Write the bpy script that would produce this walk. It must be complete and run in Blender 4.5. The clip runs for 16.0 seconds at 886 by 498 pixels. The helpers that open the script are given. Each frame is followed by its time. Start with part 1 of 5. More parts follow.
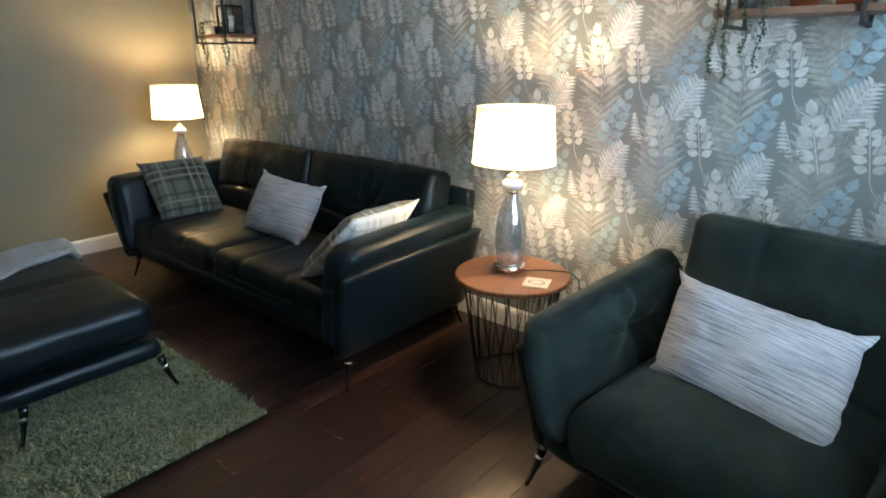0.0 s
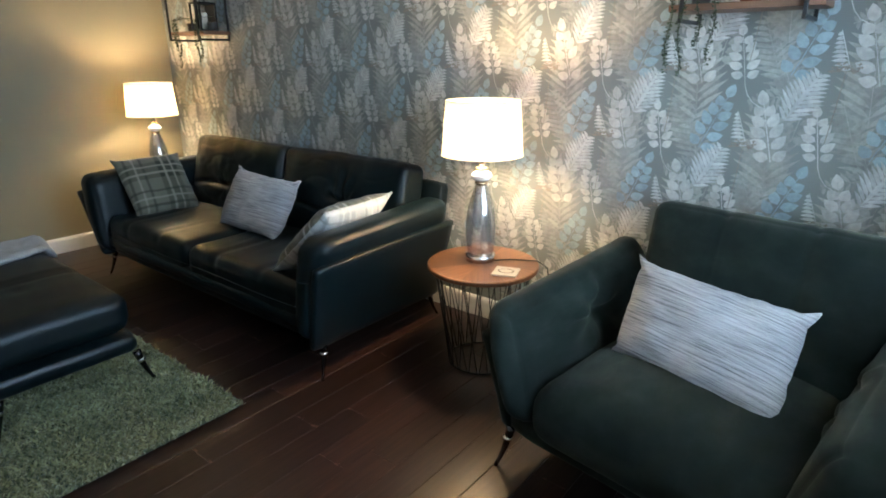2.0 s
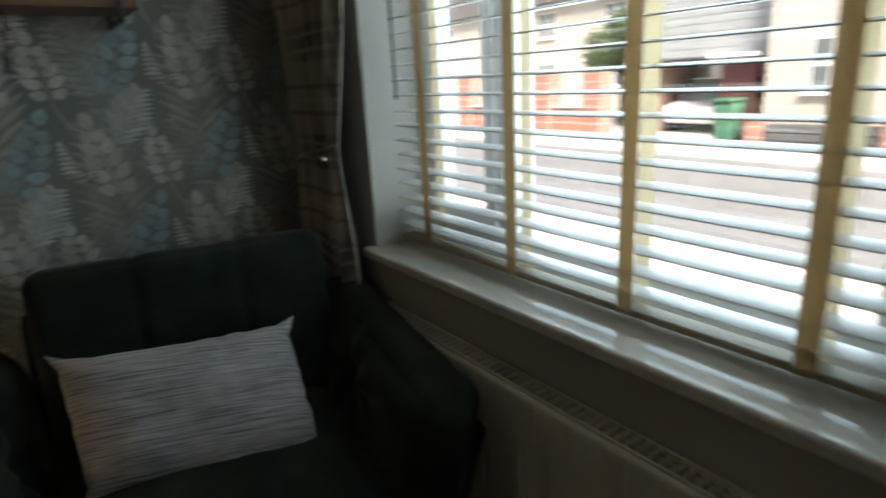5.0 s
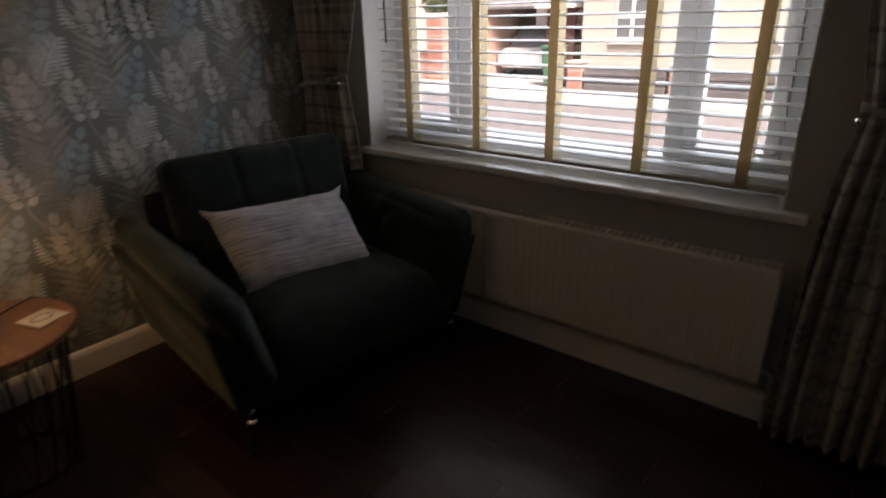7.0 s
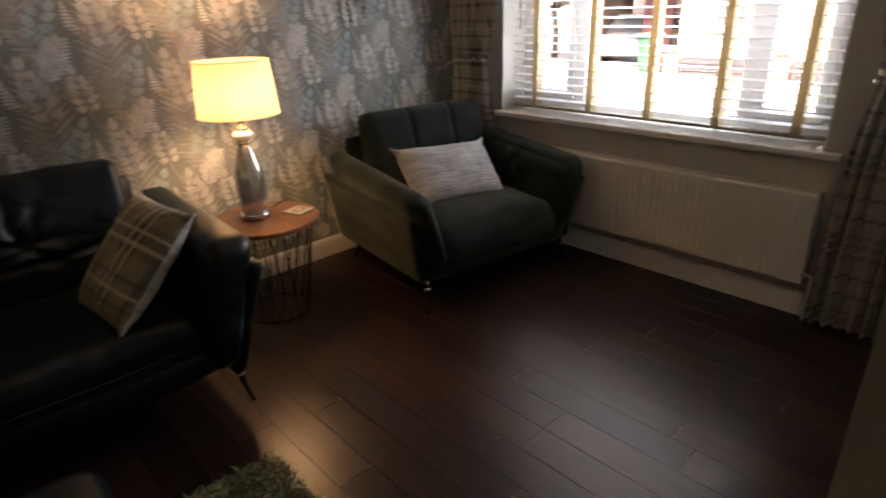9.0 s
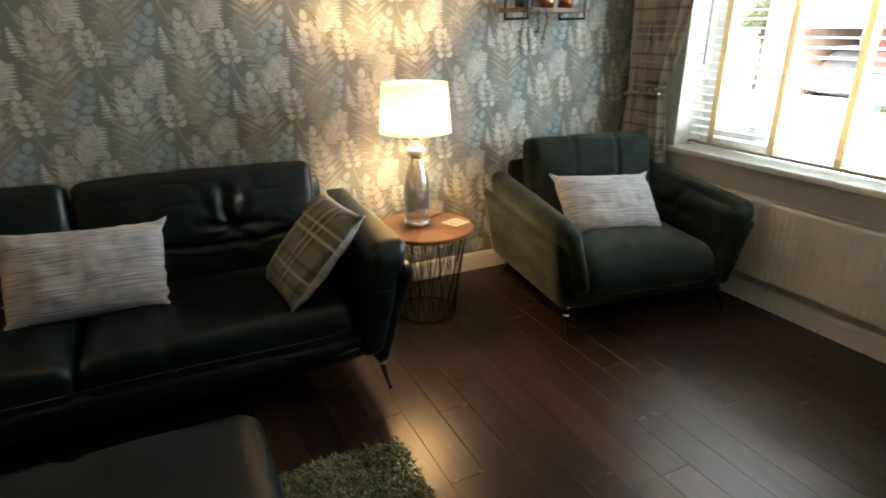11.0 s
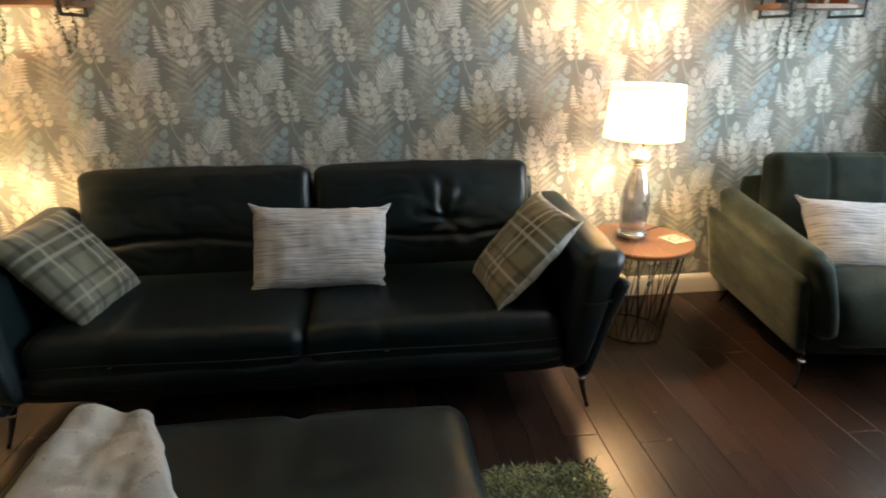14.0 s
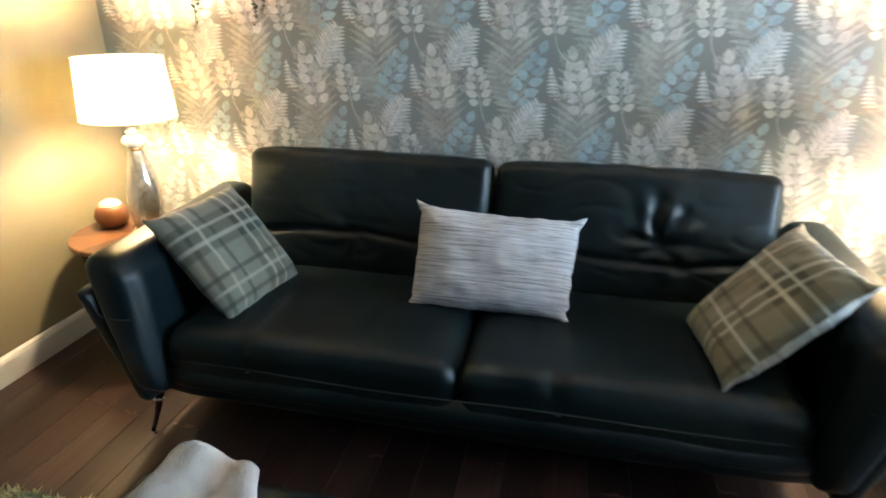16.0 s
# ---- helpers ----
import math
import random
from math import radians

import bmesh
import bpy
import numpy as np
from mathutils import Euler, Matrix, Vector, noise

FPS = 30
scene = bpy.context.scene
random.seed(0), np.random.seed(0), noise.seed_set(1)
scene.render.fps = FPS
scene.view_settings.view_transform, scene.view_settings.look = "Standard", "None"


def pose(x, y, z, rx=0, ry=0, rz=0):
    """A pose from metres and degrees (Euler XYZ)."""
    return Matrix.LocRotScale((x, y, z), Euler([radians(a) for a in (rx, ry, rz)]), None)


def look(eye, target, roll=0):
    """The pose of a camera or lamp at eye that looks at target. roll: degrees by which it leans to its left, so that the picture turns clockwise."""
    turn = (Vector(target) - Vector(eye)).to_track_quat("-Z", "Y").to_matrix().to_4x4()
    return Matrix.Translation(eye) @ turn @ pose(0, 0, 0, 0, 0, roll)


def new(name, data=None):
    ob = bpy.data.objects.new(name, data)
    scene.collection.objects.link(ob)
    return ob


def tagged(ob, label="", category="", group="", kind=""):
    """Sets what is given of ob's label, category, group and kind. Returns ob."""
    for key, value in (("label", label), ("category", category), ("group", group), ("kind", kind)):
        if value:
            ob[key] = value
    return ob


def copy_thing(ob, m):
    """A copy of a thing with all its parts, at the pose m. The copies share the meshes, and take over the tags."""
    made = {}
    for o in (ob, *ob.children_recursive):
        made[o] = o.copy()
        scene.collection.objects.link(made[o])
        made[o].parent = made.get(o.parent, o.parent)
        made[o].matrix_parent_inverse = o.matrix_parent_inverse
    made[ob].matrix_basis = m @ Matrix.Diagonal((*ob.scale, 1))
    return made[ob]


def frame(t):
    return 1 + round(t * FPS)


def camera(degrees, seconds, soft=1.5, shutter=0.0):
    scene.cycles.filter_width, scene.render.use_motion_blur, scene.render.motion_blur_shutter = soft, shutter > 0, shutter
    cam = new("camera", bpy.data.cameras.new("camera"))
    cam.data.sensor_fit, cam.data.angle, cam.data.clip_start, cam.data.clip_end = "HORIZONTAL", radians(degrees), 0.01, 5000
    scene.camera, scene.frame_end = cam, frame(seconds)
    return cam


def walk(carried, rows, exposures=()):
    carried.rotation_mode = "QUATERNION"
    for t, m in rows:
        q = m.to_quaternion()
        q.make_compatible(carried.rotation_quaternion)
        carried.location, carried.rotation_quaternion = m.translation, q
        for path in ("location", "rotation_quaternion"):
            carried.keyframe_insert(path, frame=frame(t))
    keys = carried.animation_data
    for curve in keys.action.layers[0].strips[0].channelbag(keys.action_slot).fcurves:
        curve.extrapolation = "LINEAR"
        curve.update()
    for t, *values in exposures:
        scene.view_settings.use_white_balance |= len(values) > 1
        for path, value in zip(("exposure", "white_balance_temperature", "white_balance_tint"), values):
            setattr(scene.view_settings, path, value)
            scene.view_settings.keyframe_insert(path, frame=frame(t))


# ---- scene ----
cam = camera(75.0, 16.0, 1.8, 0.6)
PATH = [
    (0, (5.058, -2.288, 1.306), (3.828, -0.84, 0.681), 0.1),
    (0.5, (5.095, -2.295, 1.31), (3.865, -0.851, 0.676), -0.1),
    (1, (5.118, -2.297, 1.305), (3.894, -0.848, 0.67), -0.3),
    (1.5, (5.13, -2.306, 1.306), (3.922, -0.843, 0.67), -0.3),
    (2, (5.137, -2.302, 1.297), (3.951, -0.821, 0.664), -0.2),
    (2.5, (5.14, -2.281, 1.298), (3.971, -0.788, 0.662), -0.4),
    (3, (5.082, -2.224, 1.295), (4.022, -0.657, 0.646), -0.0),
    (3.5, (4.97, -2.161, 1.274), (4.264, -0.394, 0.658), -0.7),
    (4, (4.841, -2.051, 1.256), (4.652, -0.168, 0.61), -0.3),
    (4.5, (4.789, -1.922, 1.215), (5.121, -0.025, 0.677), -1.3),
    (5, (4.565, -1.963, 1.219), (5.664, -0.39, 0.657), -3.0),
    (5.2, (4.495, -1.995, 1.226), (5.716, -0.519, 0.649), -3.5),
    (7.3, (3.29, -2.335, 1.276), (4.756, -1.222, 0.503), -0.7),
    (7.5, (3.132, -2.303, 1.276), (4.614, -1.215, 0.491), -0.3),
    (8, (2.894, -2.421, 1.273), (4.354, -1.303, 0.488), -0.6),
    (8.5, (2.771, -2.56, 1.285), (4.195, -1.387, 0.513), -1.5),
    (9, (2.743, -2.714, 1.301), (3.994, -1.359, 0.528), -2.0),
    (9.2, (2.691, -2.713, 1.295), (3.912, -1.323, 0.536), -1.5),
    (11.3, (2.736, -2.837, 1.354), (3.488, -1.121, 0.653), -0.3),
    (11.5, (2.716, -2.824, 1.337), (3.432, -1.091, 0.642), -0.3),
    (12, (2.699, -2.798, 1.33), (3.307, -1.025, 0.633), -0.5),
    (12.5, (2.679, -2.781, 1.328), (3.186, -0.975, 0.635), -0.2),
    (13, (2.665, -2.771, 1.328), (3.086, -0.94, 0.643), -0.1),
    (13.5, (2.655, -2.763, 1.334), (2.986, -0.913, 0.65), -0.2),
    (14, (2.638, -2.734, 1.32), (2.864, -0.87, 0.631), -0.1),
    (14.5, (2.628, -2.692, 1.324), (2.74, -0.826, 0.614), -0.1),
    (15, (2.626, -2.611, 1.31), (2.623, -0.746, 0.586), -0.0),
    (15.5, (2.601, -2.45, 1.311), (2.412, -0.604, 0.564), 0.6),
    (16, (2.606, -2.255, 1.294), (2.227, -0.445, 0.532), 0.5),
]
EXPOSURES = [(0.0, 3.38, 5600, 10), (2.5, 3.38, 5650, 10), (3.5, 3.45, 5800, 9), (4.0, 3.45, 5900, 8), (4.5, 2.95, 6400, 9), (4.8, 1.9, 6800, 9), (5.0, 1.0, 6900, 9), (5.2, 0.85, 6900, 9),
             (6.2, 0.8, 6900, 14), (7.3, 1.05, 7900, 34), (8.0, 1.72, 8200, 41), (8.5, 2.05, 8100, 40), (9.2, 2.5, 7800, 27), (11.3, 3.5, 7300, 14), (12.0, 3.7, 7300, 14),
             (13.0, 3.75, 7100, 14), (14.0, 3.98, 6900, 13), (14.5, 4.15, 6850, 12), (15.5, 4.45, 6250, 10), (16.0, 4.6, 5700, 9)]
walk(cam, [(t, look(eye, target, roll)) for t, eye, target, roll in PATH], EXPOSURES)

# ---- world and lights ----
SKY, SUN, WINDOW, BULB = 0.15, 5.0, 11.8, 0.48
world = bpy.data.worlds.new("overcast_sky")
scene.world = world
world.use_nodes = True
wn = world.node_tree
sky = wn.nodes.new("ShaderNodeTexSky")
sky.sky_type, sky.sun_disc, sky.sun_elevation, sky.sun_rotation = "NISHITA", False, radians(42), radians(215)
sky.air_density, sky.dust_density = 1.2, 4.0
wn.links.new(sky.outputs[0], wn.nodes["Background"].inputs[0])
wn.nodes["Background"].inputs[1].default_value = SKY
sun = new("sun", bpy.data.lights.new("sun", "SUN"))
sun.data.energy, sun.data.angle, sun.data.color = SUN, radians(20), (1.0, 0.96, 0.9)
sun.matrix_world = look((-12, -16, 20), (0, 0, 0))
daylight = new("window_daylight", bpy.data.lights.new("window_daylight", "AREA"))
daylight.data.shape, daylight.data.size, daylight.data.size_y = "RECTANGLE", 1.6, 1.25
daylight.data.energy, daylight.data.color = WINDOW, (0.60, 0.83, 1.0)
daylight.matrix_world = look((5.76, -1.25, 1.42), (4.0, -1.25, 1.05))

# ---- helpers of the scene ----


def link_mesh(name, bm, mat, smooth=True):
    me = bpy.data.meshes.new(name)
    bm.normal_update()
    bm.to_mesh(me)
    bm.free()
    if mat:
        me.materials.append(mat)
    if smooth:
        me.polygons.foreach_set("use_smooth", [True] * len(me.polygons))
    return new(name, me)


def part(name, bm, mat, parent, label="", smooth=True):
    ob = link_mesh(name, bm, mat, smooth)
    ob.parent = parent
    if label:
        tagged(ob, label)
    return ob


def thing(name, m, label, category, group=""):
    ob = new(name)
    ob.matrix_world = m
    ob.empty_display_size = 0.1
    return tagged(ob, label, category, group)


def whole(name, bm, mat, label, category, m=None, kind="", smooth=True):
    ob = link_mesh(name, bm, mat, smooth)
    if m is not None:
        ob.matrix_world = m
    return tagged(ob, label, category, "", kind)


def raw(name, verts, faces, mat, parent=None, smooth=False):
    me = bpy.data.meshes.new(name)
    me.from_pydata(verts, [], faces)
    me.materials.append(mat)
    if smooth:
        me.polygons.foreach_set("use_smooth", [True] * len(me.polygons))
    ob = new(name, me)
    ob.parent = parent
    return ob


def box(x0, x1, y0, y1, z0, z1, bevel=0.0, bm=None, segments=2):
    bm2 = bmesh.new()
    bmesh.ops.create_cube(bm2, size=1.0, matrix=Matrix.Translation(((x0 + x1) / 2, (y0 + y1) / 2, (z0 + z1) / 2)) @ Matrix.Diagonal((abs(x1 - x0), abs(y1 - y0), abs(z1 - z0), 1)))
    if bevel:
        bmesh.ops.bevel(bm2, geom=bm2.edges[:], offset=bevel, segments=segments, affect="EDGES", profile=0.5)
    return join(bm, bm2)


def join(bm, bm2):
    if bm is None:
        return bm2
    tmp = bpy.data.meshes.new("tmp")
    bm2.to_mesh(tmp)
    bm2.free()
    bm.from_mesh(tmp)
    bpy.data.meshes.remove(tmp)
    return bm


def soft_box(sx, sy, sz, r, n=14, shape=None, m=None):
    """A rounded, stuffed block of that size about its centre; shape(p, u) moves a point p, u in -1..1."""
    bm = bmesh.new()
    bmesh.ops.create_cube(bm, size=2.0)
    bmesh.ops.subdivide_edges(bm, edges=bm.edges[:], cuts=n, use_grid_fill=True)
    h = Vector((sx / 2, sy / 2, sz / 2))
    for v in bm.verts:
        u = v.co.copy()
        p = Vector((u.x * h.x, u.y * h.y, u.z * h.z))
        q = Vector([max(-(h[i] - r), min(h[i] - r, p[i])) for i in range(3)])
        d = p - q
        if d.length > 1e-6:
            p = q + d.normalized() * r
        v.co = shape(p, u) if shape else p
    if m is not None:
        bm.transform(m)
    return bm


def lathe(profile, n=32, bm=None, cap=True):
    """A turned solid about z from (radius, height) pairs."""
    bm = bm or bmesh.new()
    rings = [[bm.verts.new((r * math.cos(2 * math.pi * k / n), r * math.sin(2 * math.pi * k / n), z)) for k in range(n)] for r, z in profile]
    for a, b in zip(rings, rings[1:]):
        for k in range(n):
            bm.faces.new((a[k], a[(k + 1) % n], b[(k + 1) % n], b[k]))
    if cap:
        bm.faces.new(rings[0][::-1])
        bm.faces.new(rings[-1])
    return bm


def tube(points, radius, n=8, bm=None):
    """A bar along points; radius may be a list, one for each point."""
    bm = bm or bmesh.new()
    pts = [Vector(p) for p in points]
    radii = radius if isinstance(radius, (list, tuple)) else [radius] * len(pts)
    rings, side = [], None
    for i, p in enumerate(pts):
        way = (pts[min(i + 1, len(pts) - 1)] - pts[max(i - 1, 0)]).normalized()
        if side is None:
            side = way.orthogonal().normalized()
        side = (side - way * side.dot(way)).normalized()
        up = way.cross(side)
        rings.append([bm.verts.new(p + radii[i] * (math.cos(2 * math.pi * k / n) * side + math.sin(2 * math.pi * k / n) * up)) for k in range(n)])
    for a, b in zip(rings, rings[1:]):
        for k in range(n):
            bm.faces.new((a[k], a[(k + 1) % n], b[(k + 1) % n], b[k]))
    bm.faces.new(rings[0][::-1])
    bm.faces.new(rings[-1])
    return bm


# ---- materials ----


class Nodes:
    """Short hand for a node material with one principled surface."""

    def __init__(self, name, **values):
        self.mat = bpy.data.materials.new(name)
        self.mat.use_nodes = True
        self.tree = self.mat.node_tree
        self.surface = self.tree.nodes["Principled BSDF"]
        self.out = self.tree.nodes["Material Output"]
        for key, value in values.items():
            self.surface.inputs[key.replace("_", " ")].default_value = value

    def node(self, kind, **values):
        n = self.tree.nodes.new(kind)
        for key, value in values.items():
            n.inputs[key.replace("_", " ")].default_value = value
        return n

    def link(self, a, b):
        self.tree.links.new(a, b)

    def coords(self, scale=(1, 1, 1), turn=(0, 0, 0), which="Object"):
        m = self.node("ShaderNodeMapping")
        m.inputs["Scale"].default_value, m.inputs["Rotation"].default_value = scale, turn
        self.link(self.node("ShaderNodeTexCoord").outputs[which], m.inputs[0])
        return m.outputs[0]

    def noise(self, at, scale, detail=4.0, rough=0.55):
        n = self.node("ShaderNodeTexNoise", Scale=scale, Detail=detail, Roughness=rough)
        self.link(at, n.inputs["Vector"])
        return n.outputs["Fac"]

    def ramp(self, fac, stops, mode="LINEAR"):
        r = self.node("ShaderNodeValToRGB")
        r.color_ramp.interpolation = mode
        e = r.color_ramp.elements
        while len(e) < len(stops):
            e.new(0.5)
        for k, (pos, col) in zip(e, stops):
            k.position, k.color = pos, (*col, 1) if len(col) == 3 else col
        self.link(fac, r.inputs[0])
        return r.outputs[0]

    def mix(self, fac, a, b, mode="MIX"):
        n = self.tree.nodes.new("ShaderNodeMix")
        n.data_type, n.blend_type = "RGBA", mode
        for value, slot in ((fac, n.inputs[0]), (a, n.inputs[6]), (b, n.inputs[7])):
            if isinstance(value, (float, int)):
                slot.default_value = value
            elif isinstance(value, tuple):
                slot.default_value = (*value, 1)
            else:
                self.link(value, slot)
        return n.outputs[2]

    def math(self, op, a, b=0.0):
        n = self.tree.nodes.new("ShaderNodeMath")
        n.operation = op
        for value, slot in ((a, n.inputs[0]), (b, n.inputs[1])):
            if isinstance(value, (float, int)):
                slot.default_value = value
            else:
                self.link(value, slot)
        return n.outputs[0]

    def axis(self, at, i):
        s = self.node("ShaderNodeSeparateXYZ")
        self.link(at, s.inputs[0])
        return s.outputs[i]

    def colour(self, c):
        self.link(c, self.surface.inputs["Base Color"])
        return self

    def rough(self, fac, lo, hi):
        r = self.node("ShaderNodeMapRange")
        r.inputs["To Min"].default_value, r.inputs["To Max"].default_value = lo, hi
        self.link(fac, r.inputs["Value"])
        self.link(r.outputs[0], self.surface.inputs["Roughness"])
        return self

    def bump(self, height, strength=0.2, distance=0.002):
        b = self.node("ShaderNodeBump", Strength=strength, Distance=distance)
        self.link(height, b.inputs["Height"])
        self.link(b.outputs[0], self.surface.inputs["Normal"])
        return self


def leather():
    n = Nodes("dark_green_leather", Specular_IOR_Level=0.34)
    at = n.coords()
    big, fine = n.noise(at, 5.0), n.noise(at, 420.0, 2.0)
    n.colour(n.ramp(big, [(0.3, (0.0020, 0.0054, 0.0066)), (0.7, (0.0050, 0.0118, 0.0140))]))
    n.rough(n.mix(0.5, big, n.noise(at, 17.0, 4.0)), 0.25, 0.46)
    both = n.mix(0.45, fine, n.noise(at, 30.0, 5.0))
    return n.bump(both, 0.40, 0.0025).mat


def velvet():
    n = Nodes("bottle_green_velvet", Roughness=0.85, Sheen_Roughness=0.46, Specular_IOR_Level=0.15)
    n.surface.inputs["Sheen Tint"].default_value = (0.51, 0.51, 0.41, 1)
    at = n.coords()
    big, brushed = n.noise(at, 5.0, 3.0), n.noise(n.coords((7, 4, 10), (20, 30, 10)), 1.0, 5.0, 0.62)
    n.colour(n.ramp(n.mix(0.5, big, brushed), [(0.36, (0.0080, 0.0128, 0.0104)), (0.50, (0.0125, 0.0185, 0.0150)), (0.64, (0.0205, 0.0285, 0.0228))]))
    sheen = n.ramp(brushed, [(0.38, (0.17, 0.17, 0.17)), (0.50, (0.25, 0.25, 0.25)), (0.62, (0.36, 0.36, 0.36))])
    n.link(sheen, n.surface.inputs["Sheen Weight"])
    return n.bump(n.mix(0.3, n.noise(at, 600.0, 2.0), brushed), 0.3, 0.001).mat


def streaked_fabric(name, lo, hi):
    """A slubby weave: long broken dark threads over a pale ground, with wider faded bands."""
    n = Nodes(name, Roughness=0.9, Sheen_Weight=0.12)
    streak = n.noise(n.coords((3.2, 130, 1)), 1.6, 6.0, 0.78)
    thread = n.noise(n.coords((7.0, 330, 1)), 1.0, 3.0, 0.6)
    faded = n.noise(n.coords((5, 16, 5)), 1.0, 3.0)
    fine = n.noise(n.coords((600, 600, 600)), 1.0, 2.0)
    c = n.ramp(streak, [(0.36, lo), (0.47, tuple(v * 0.80 for v in hi)), (0.56, hi), (0.72, tuple(min(1, v * 1.15) for v in hi))])
    c = n.mix(1.0, c, n.ramp(thread, [(0.36, (0.52, 0.52, 0.54)), (0.48, (1, 1, 1))]), "MULTIPLY")
    c = n.mix(1.0, c, n.ramp(faded, [(0.30, (0.87, 0.86, 0.86)), (0.62, (1, 1, 1))]), "MULTIPLY")
    n.colour(c)
    return n.bump(n.mix(0.6, streak, fine), 0.7, 0.003).mat


def plaid(name, repeat, ground, dark, pale, mid, which=(0, 1), blur=0.02):
    """A woven check over the object's own x and y (or other axes)."""
    n = Nodes(name, Roughness=0.92, Sheen_Weight=0.2)
    at = n.coords()
    bands = []
    for i in which:
        u = n.math("FRACT", n.math("ADD", n.math("MULTIPLY", n.axis(at, i), 1.0 / repeat), 0.27))
        b = blur
        dark_band = n.ramp(u, [(0.30, (0, 0, 0)), (0.30 + b, (1, 1, 1)), (0.62, (1, 1, 1)), (0.62 + b, (0, 0, 0))])
        thin = n.ramp(u, [(0.05, (0, 0, 0)), (0.05 + b, (1, 1, 1)), (0.09, (1, 1, 1)), (0.09 + b, (0, 0, 0)),
                          (0.80, (0, 0, 0)), (0.80 + b, (1, 1, 1)), (0.84, (1, 1, 1)), (0.84 + b, (0, 0, 0))])
        white = n.ramp(u, [(0.38, (0, 0, 0)), (0.38 + b, (1, 1, 1)), (0.42, (1, 1, 1)), (0.42 + b, (0, 0, 0)),
                           (0.52, (0, 0, 0)), (0.52 + b, (1, 1, 1)), (0.55, (1, 1, 1)), (0.55 + b, (0, 0, 0)),
                           (0.93, (0, 0, 0)), (0.93 + b, (1, 1, 1)), (0.96, (1, 1, 1)), (0.96 + b, (0, 0, 0))])
        bands.append((dark_band, thin, white))
    c = n.mix(n.math("MULTIPLY", bands[0][0], 0.6), ground, mid)
    c = n.mix(n.math("MULTIPLY", bands[1][0], 0.6), c, mid)
    c = n.mix(n.math("MULTIPLY", n.math("MULTIPLY", bands[0][0], bands[1][0]), 0.8), c, dark)
    for k in (0, 1):
        c = n.mix(n.math("MULTIPLY", bands[k][1], 0.6), c, dark)
        c = n.mix(n.math("MULTIPLY", bands[k][2], 0.7), c, pale)
    fine = n.noise(n.coords((500, 500, 500)), 1.0, 2.0)
    c = n.mix(0.25, c, n.ramp(fine, [(0.3, (0.35, 0.35, 0.35)), (0.7, (1, 1, 1))]), "MULTIPLY")
    n.colour(c)
    return n.bump(fine, 0.5, 0.002).mat


def plain_paint(name, col, rough=0.6, bump=0.08, scale=60.0, spread=0.08):
    n = Nodes(name, Roughness=rough)
    at = n.coords()
    big = n.noise(at, 1.7, 3.0)
    n.colour(n.ramp(big, [(0.3, tuple(c * (1 - spread) for c in col)), (0.7, col)]))
    return n.bump(n.noise(at, scale, 4.0), bump, 0.002).mat


def floor_wood():
    n = Nodes("dark_stained_board", Specular_IOR_Level=0.42)
    n.surface.inputs["Specular Tint"].default_value = (1.0, 0.93, 0.88, 1)
    at = n.coords((1, 1, 1))
    rnd = n.node("ShaderNodeObjectInfo").outputs["Random"]
    shift = n.node("ShaderNodeVectorMath")
    shift.operation = "ADD"
    n.link(at, shift.inputs[0])
    comb = n.node("ShaderNodeCombineXYZ")
    n.link(n.math("MULTIPLY", rnd, 37.0), comb.inputs[1])
    n.link(n.math("MULTIPLY", rnd, 11.0), comb.inputs[0])
    n.link(comb.outputs[0], shift.inputs[1])
    m = n.node("ShaderNodeMapping")
    m.inputs["Scale"].default_value = (34, 1.6, 1)
    n.link(shift.outputs[0], m.inputs[0])
    grain = n.noise(m.outputs[0], 2.0, 6.0, 0.65)
    big = n.noise(shift.outputs[0], 5.0, 3.0)
    c = n.ramp(grain, [(0.3, (0.0150, 0.0078, 0.0062)), (0.5, (0.0310, 0.0155, 0.0118)), (0.75, (0.0540, 0.0275, 0.0205))])
    c = n.mix(1.0, c, n.ramp(rnd, [(0.0, (0.55, 0.54, 0.55)), (0.6, (1.0, 0.98, 0.97)), (1.0, (1.5, 1.38, 1.3))]), "MULTIPLY")
    ends = n.math("GREATER_THAN", n.math("ABSOLUTE", n.math("SUBTRACT", n.axis(n.coords(which="Generated"), 1), 0.5)), 0.492)
    chipped = n.math("MULTIPLY", ends, n.ramp(n.noise(shift.outputs[0], 26.0, 3.0), [(0.55, (0, 0, 0)), (0.60, (1, 1, 1))]))
    n.colour(n.mix(chipped, c, (0.15, 0.085, 0.06)))
    n.rough(n.mix(0.75, grain, big), 0.25, 0.34)
    return n.bump(n.mix(0.5, grain, big), 0.02, 0.001).mat


def veneer():
    n = Nodes("walnut_veneer", Specular_IOR_Level=0.4)
    rnd = n.node("ShaderNodeObjectInfo").outputs["Random"]
    at = n.coords((3, 60, 3))
    grain = n.noise(at, 1.5, 6.0, 0.6)
    c = n.ramp(grain, [(0.3, (0.115, 0.052, 0.024)), (0.7, (0.215, 0.102, 0.048))])
    n.colour(n.mix(1.0, c, n.ramp(rnd, [(0.0, (0.58, 0.55, 0.52)), (1.0, (1.35, 1.30, 1.25))]), "MULTIPLY"))
    n.rough(grain, 0.32, 0.45)
    return n.bump(grain, 0.1, 0.001).mat


def metal(name, col, rough=0.15):
    n = Nodes(name, Metallic=1.0, Roughness=rough)
    n.surface.inputs["Base Color"].default_value = (*col, 1)
    n.bump(n.noise(n.coords(), 30.0, 3.0), 0.03, 0.001)
    return n.mat


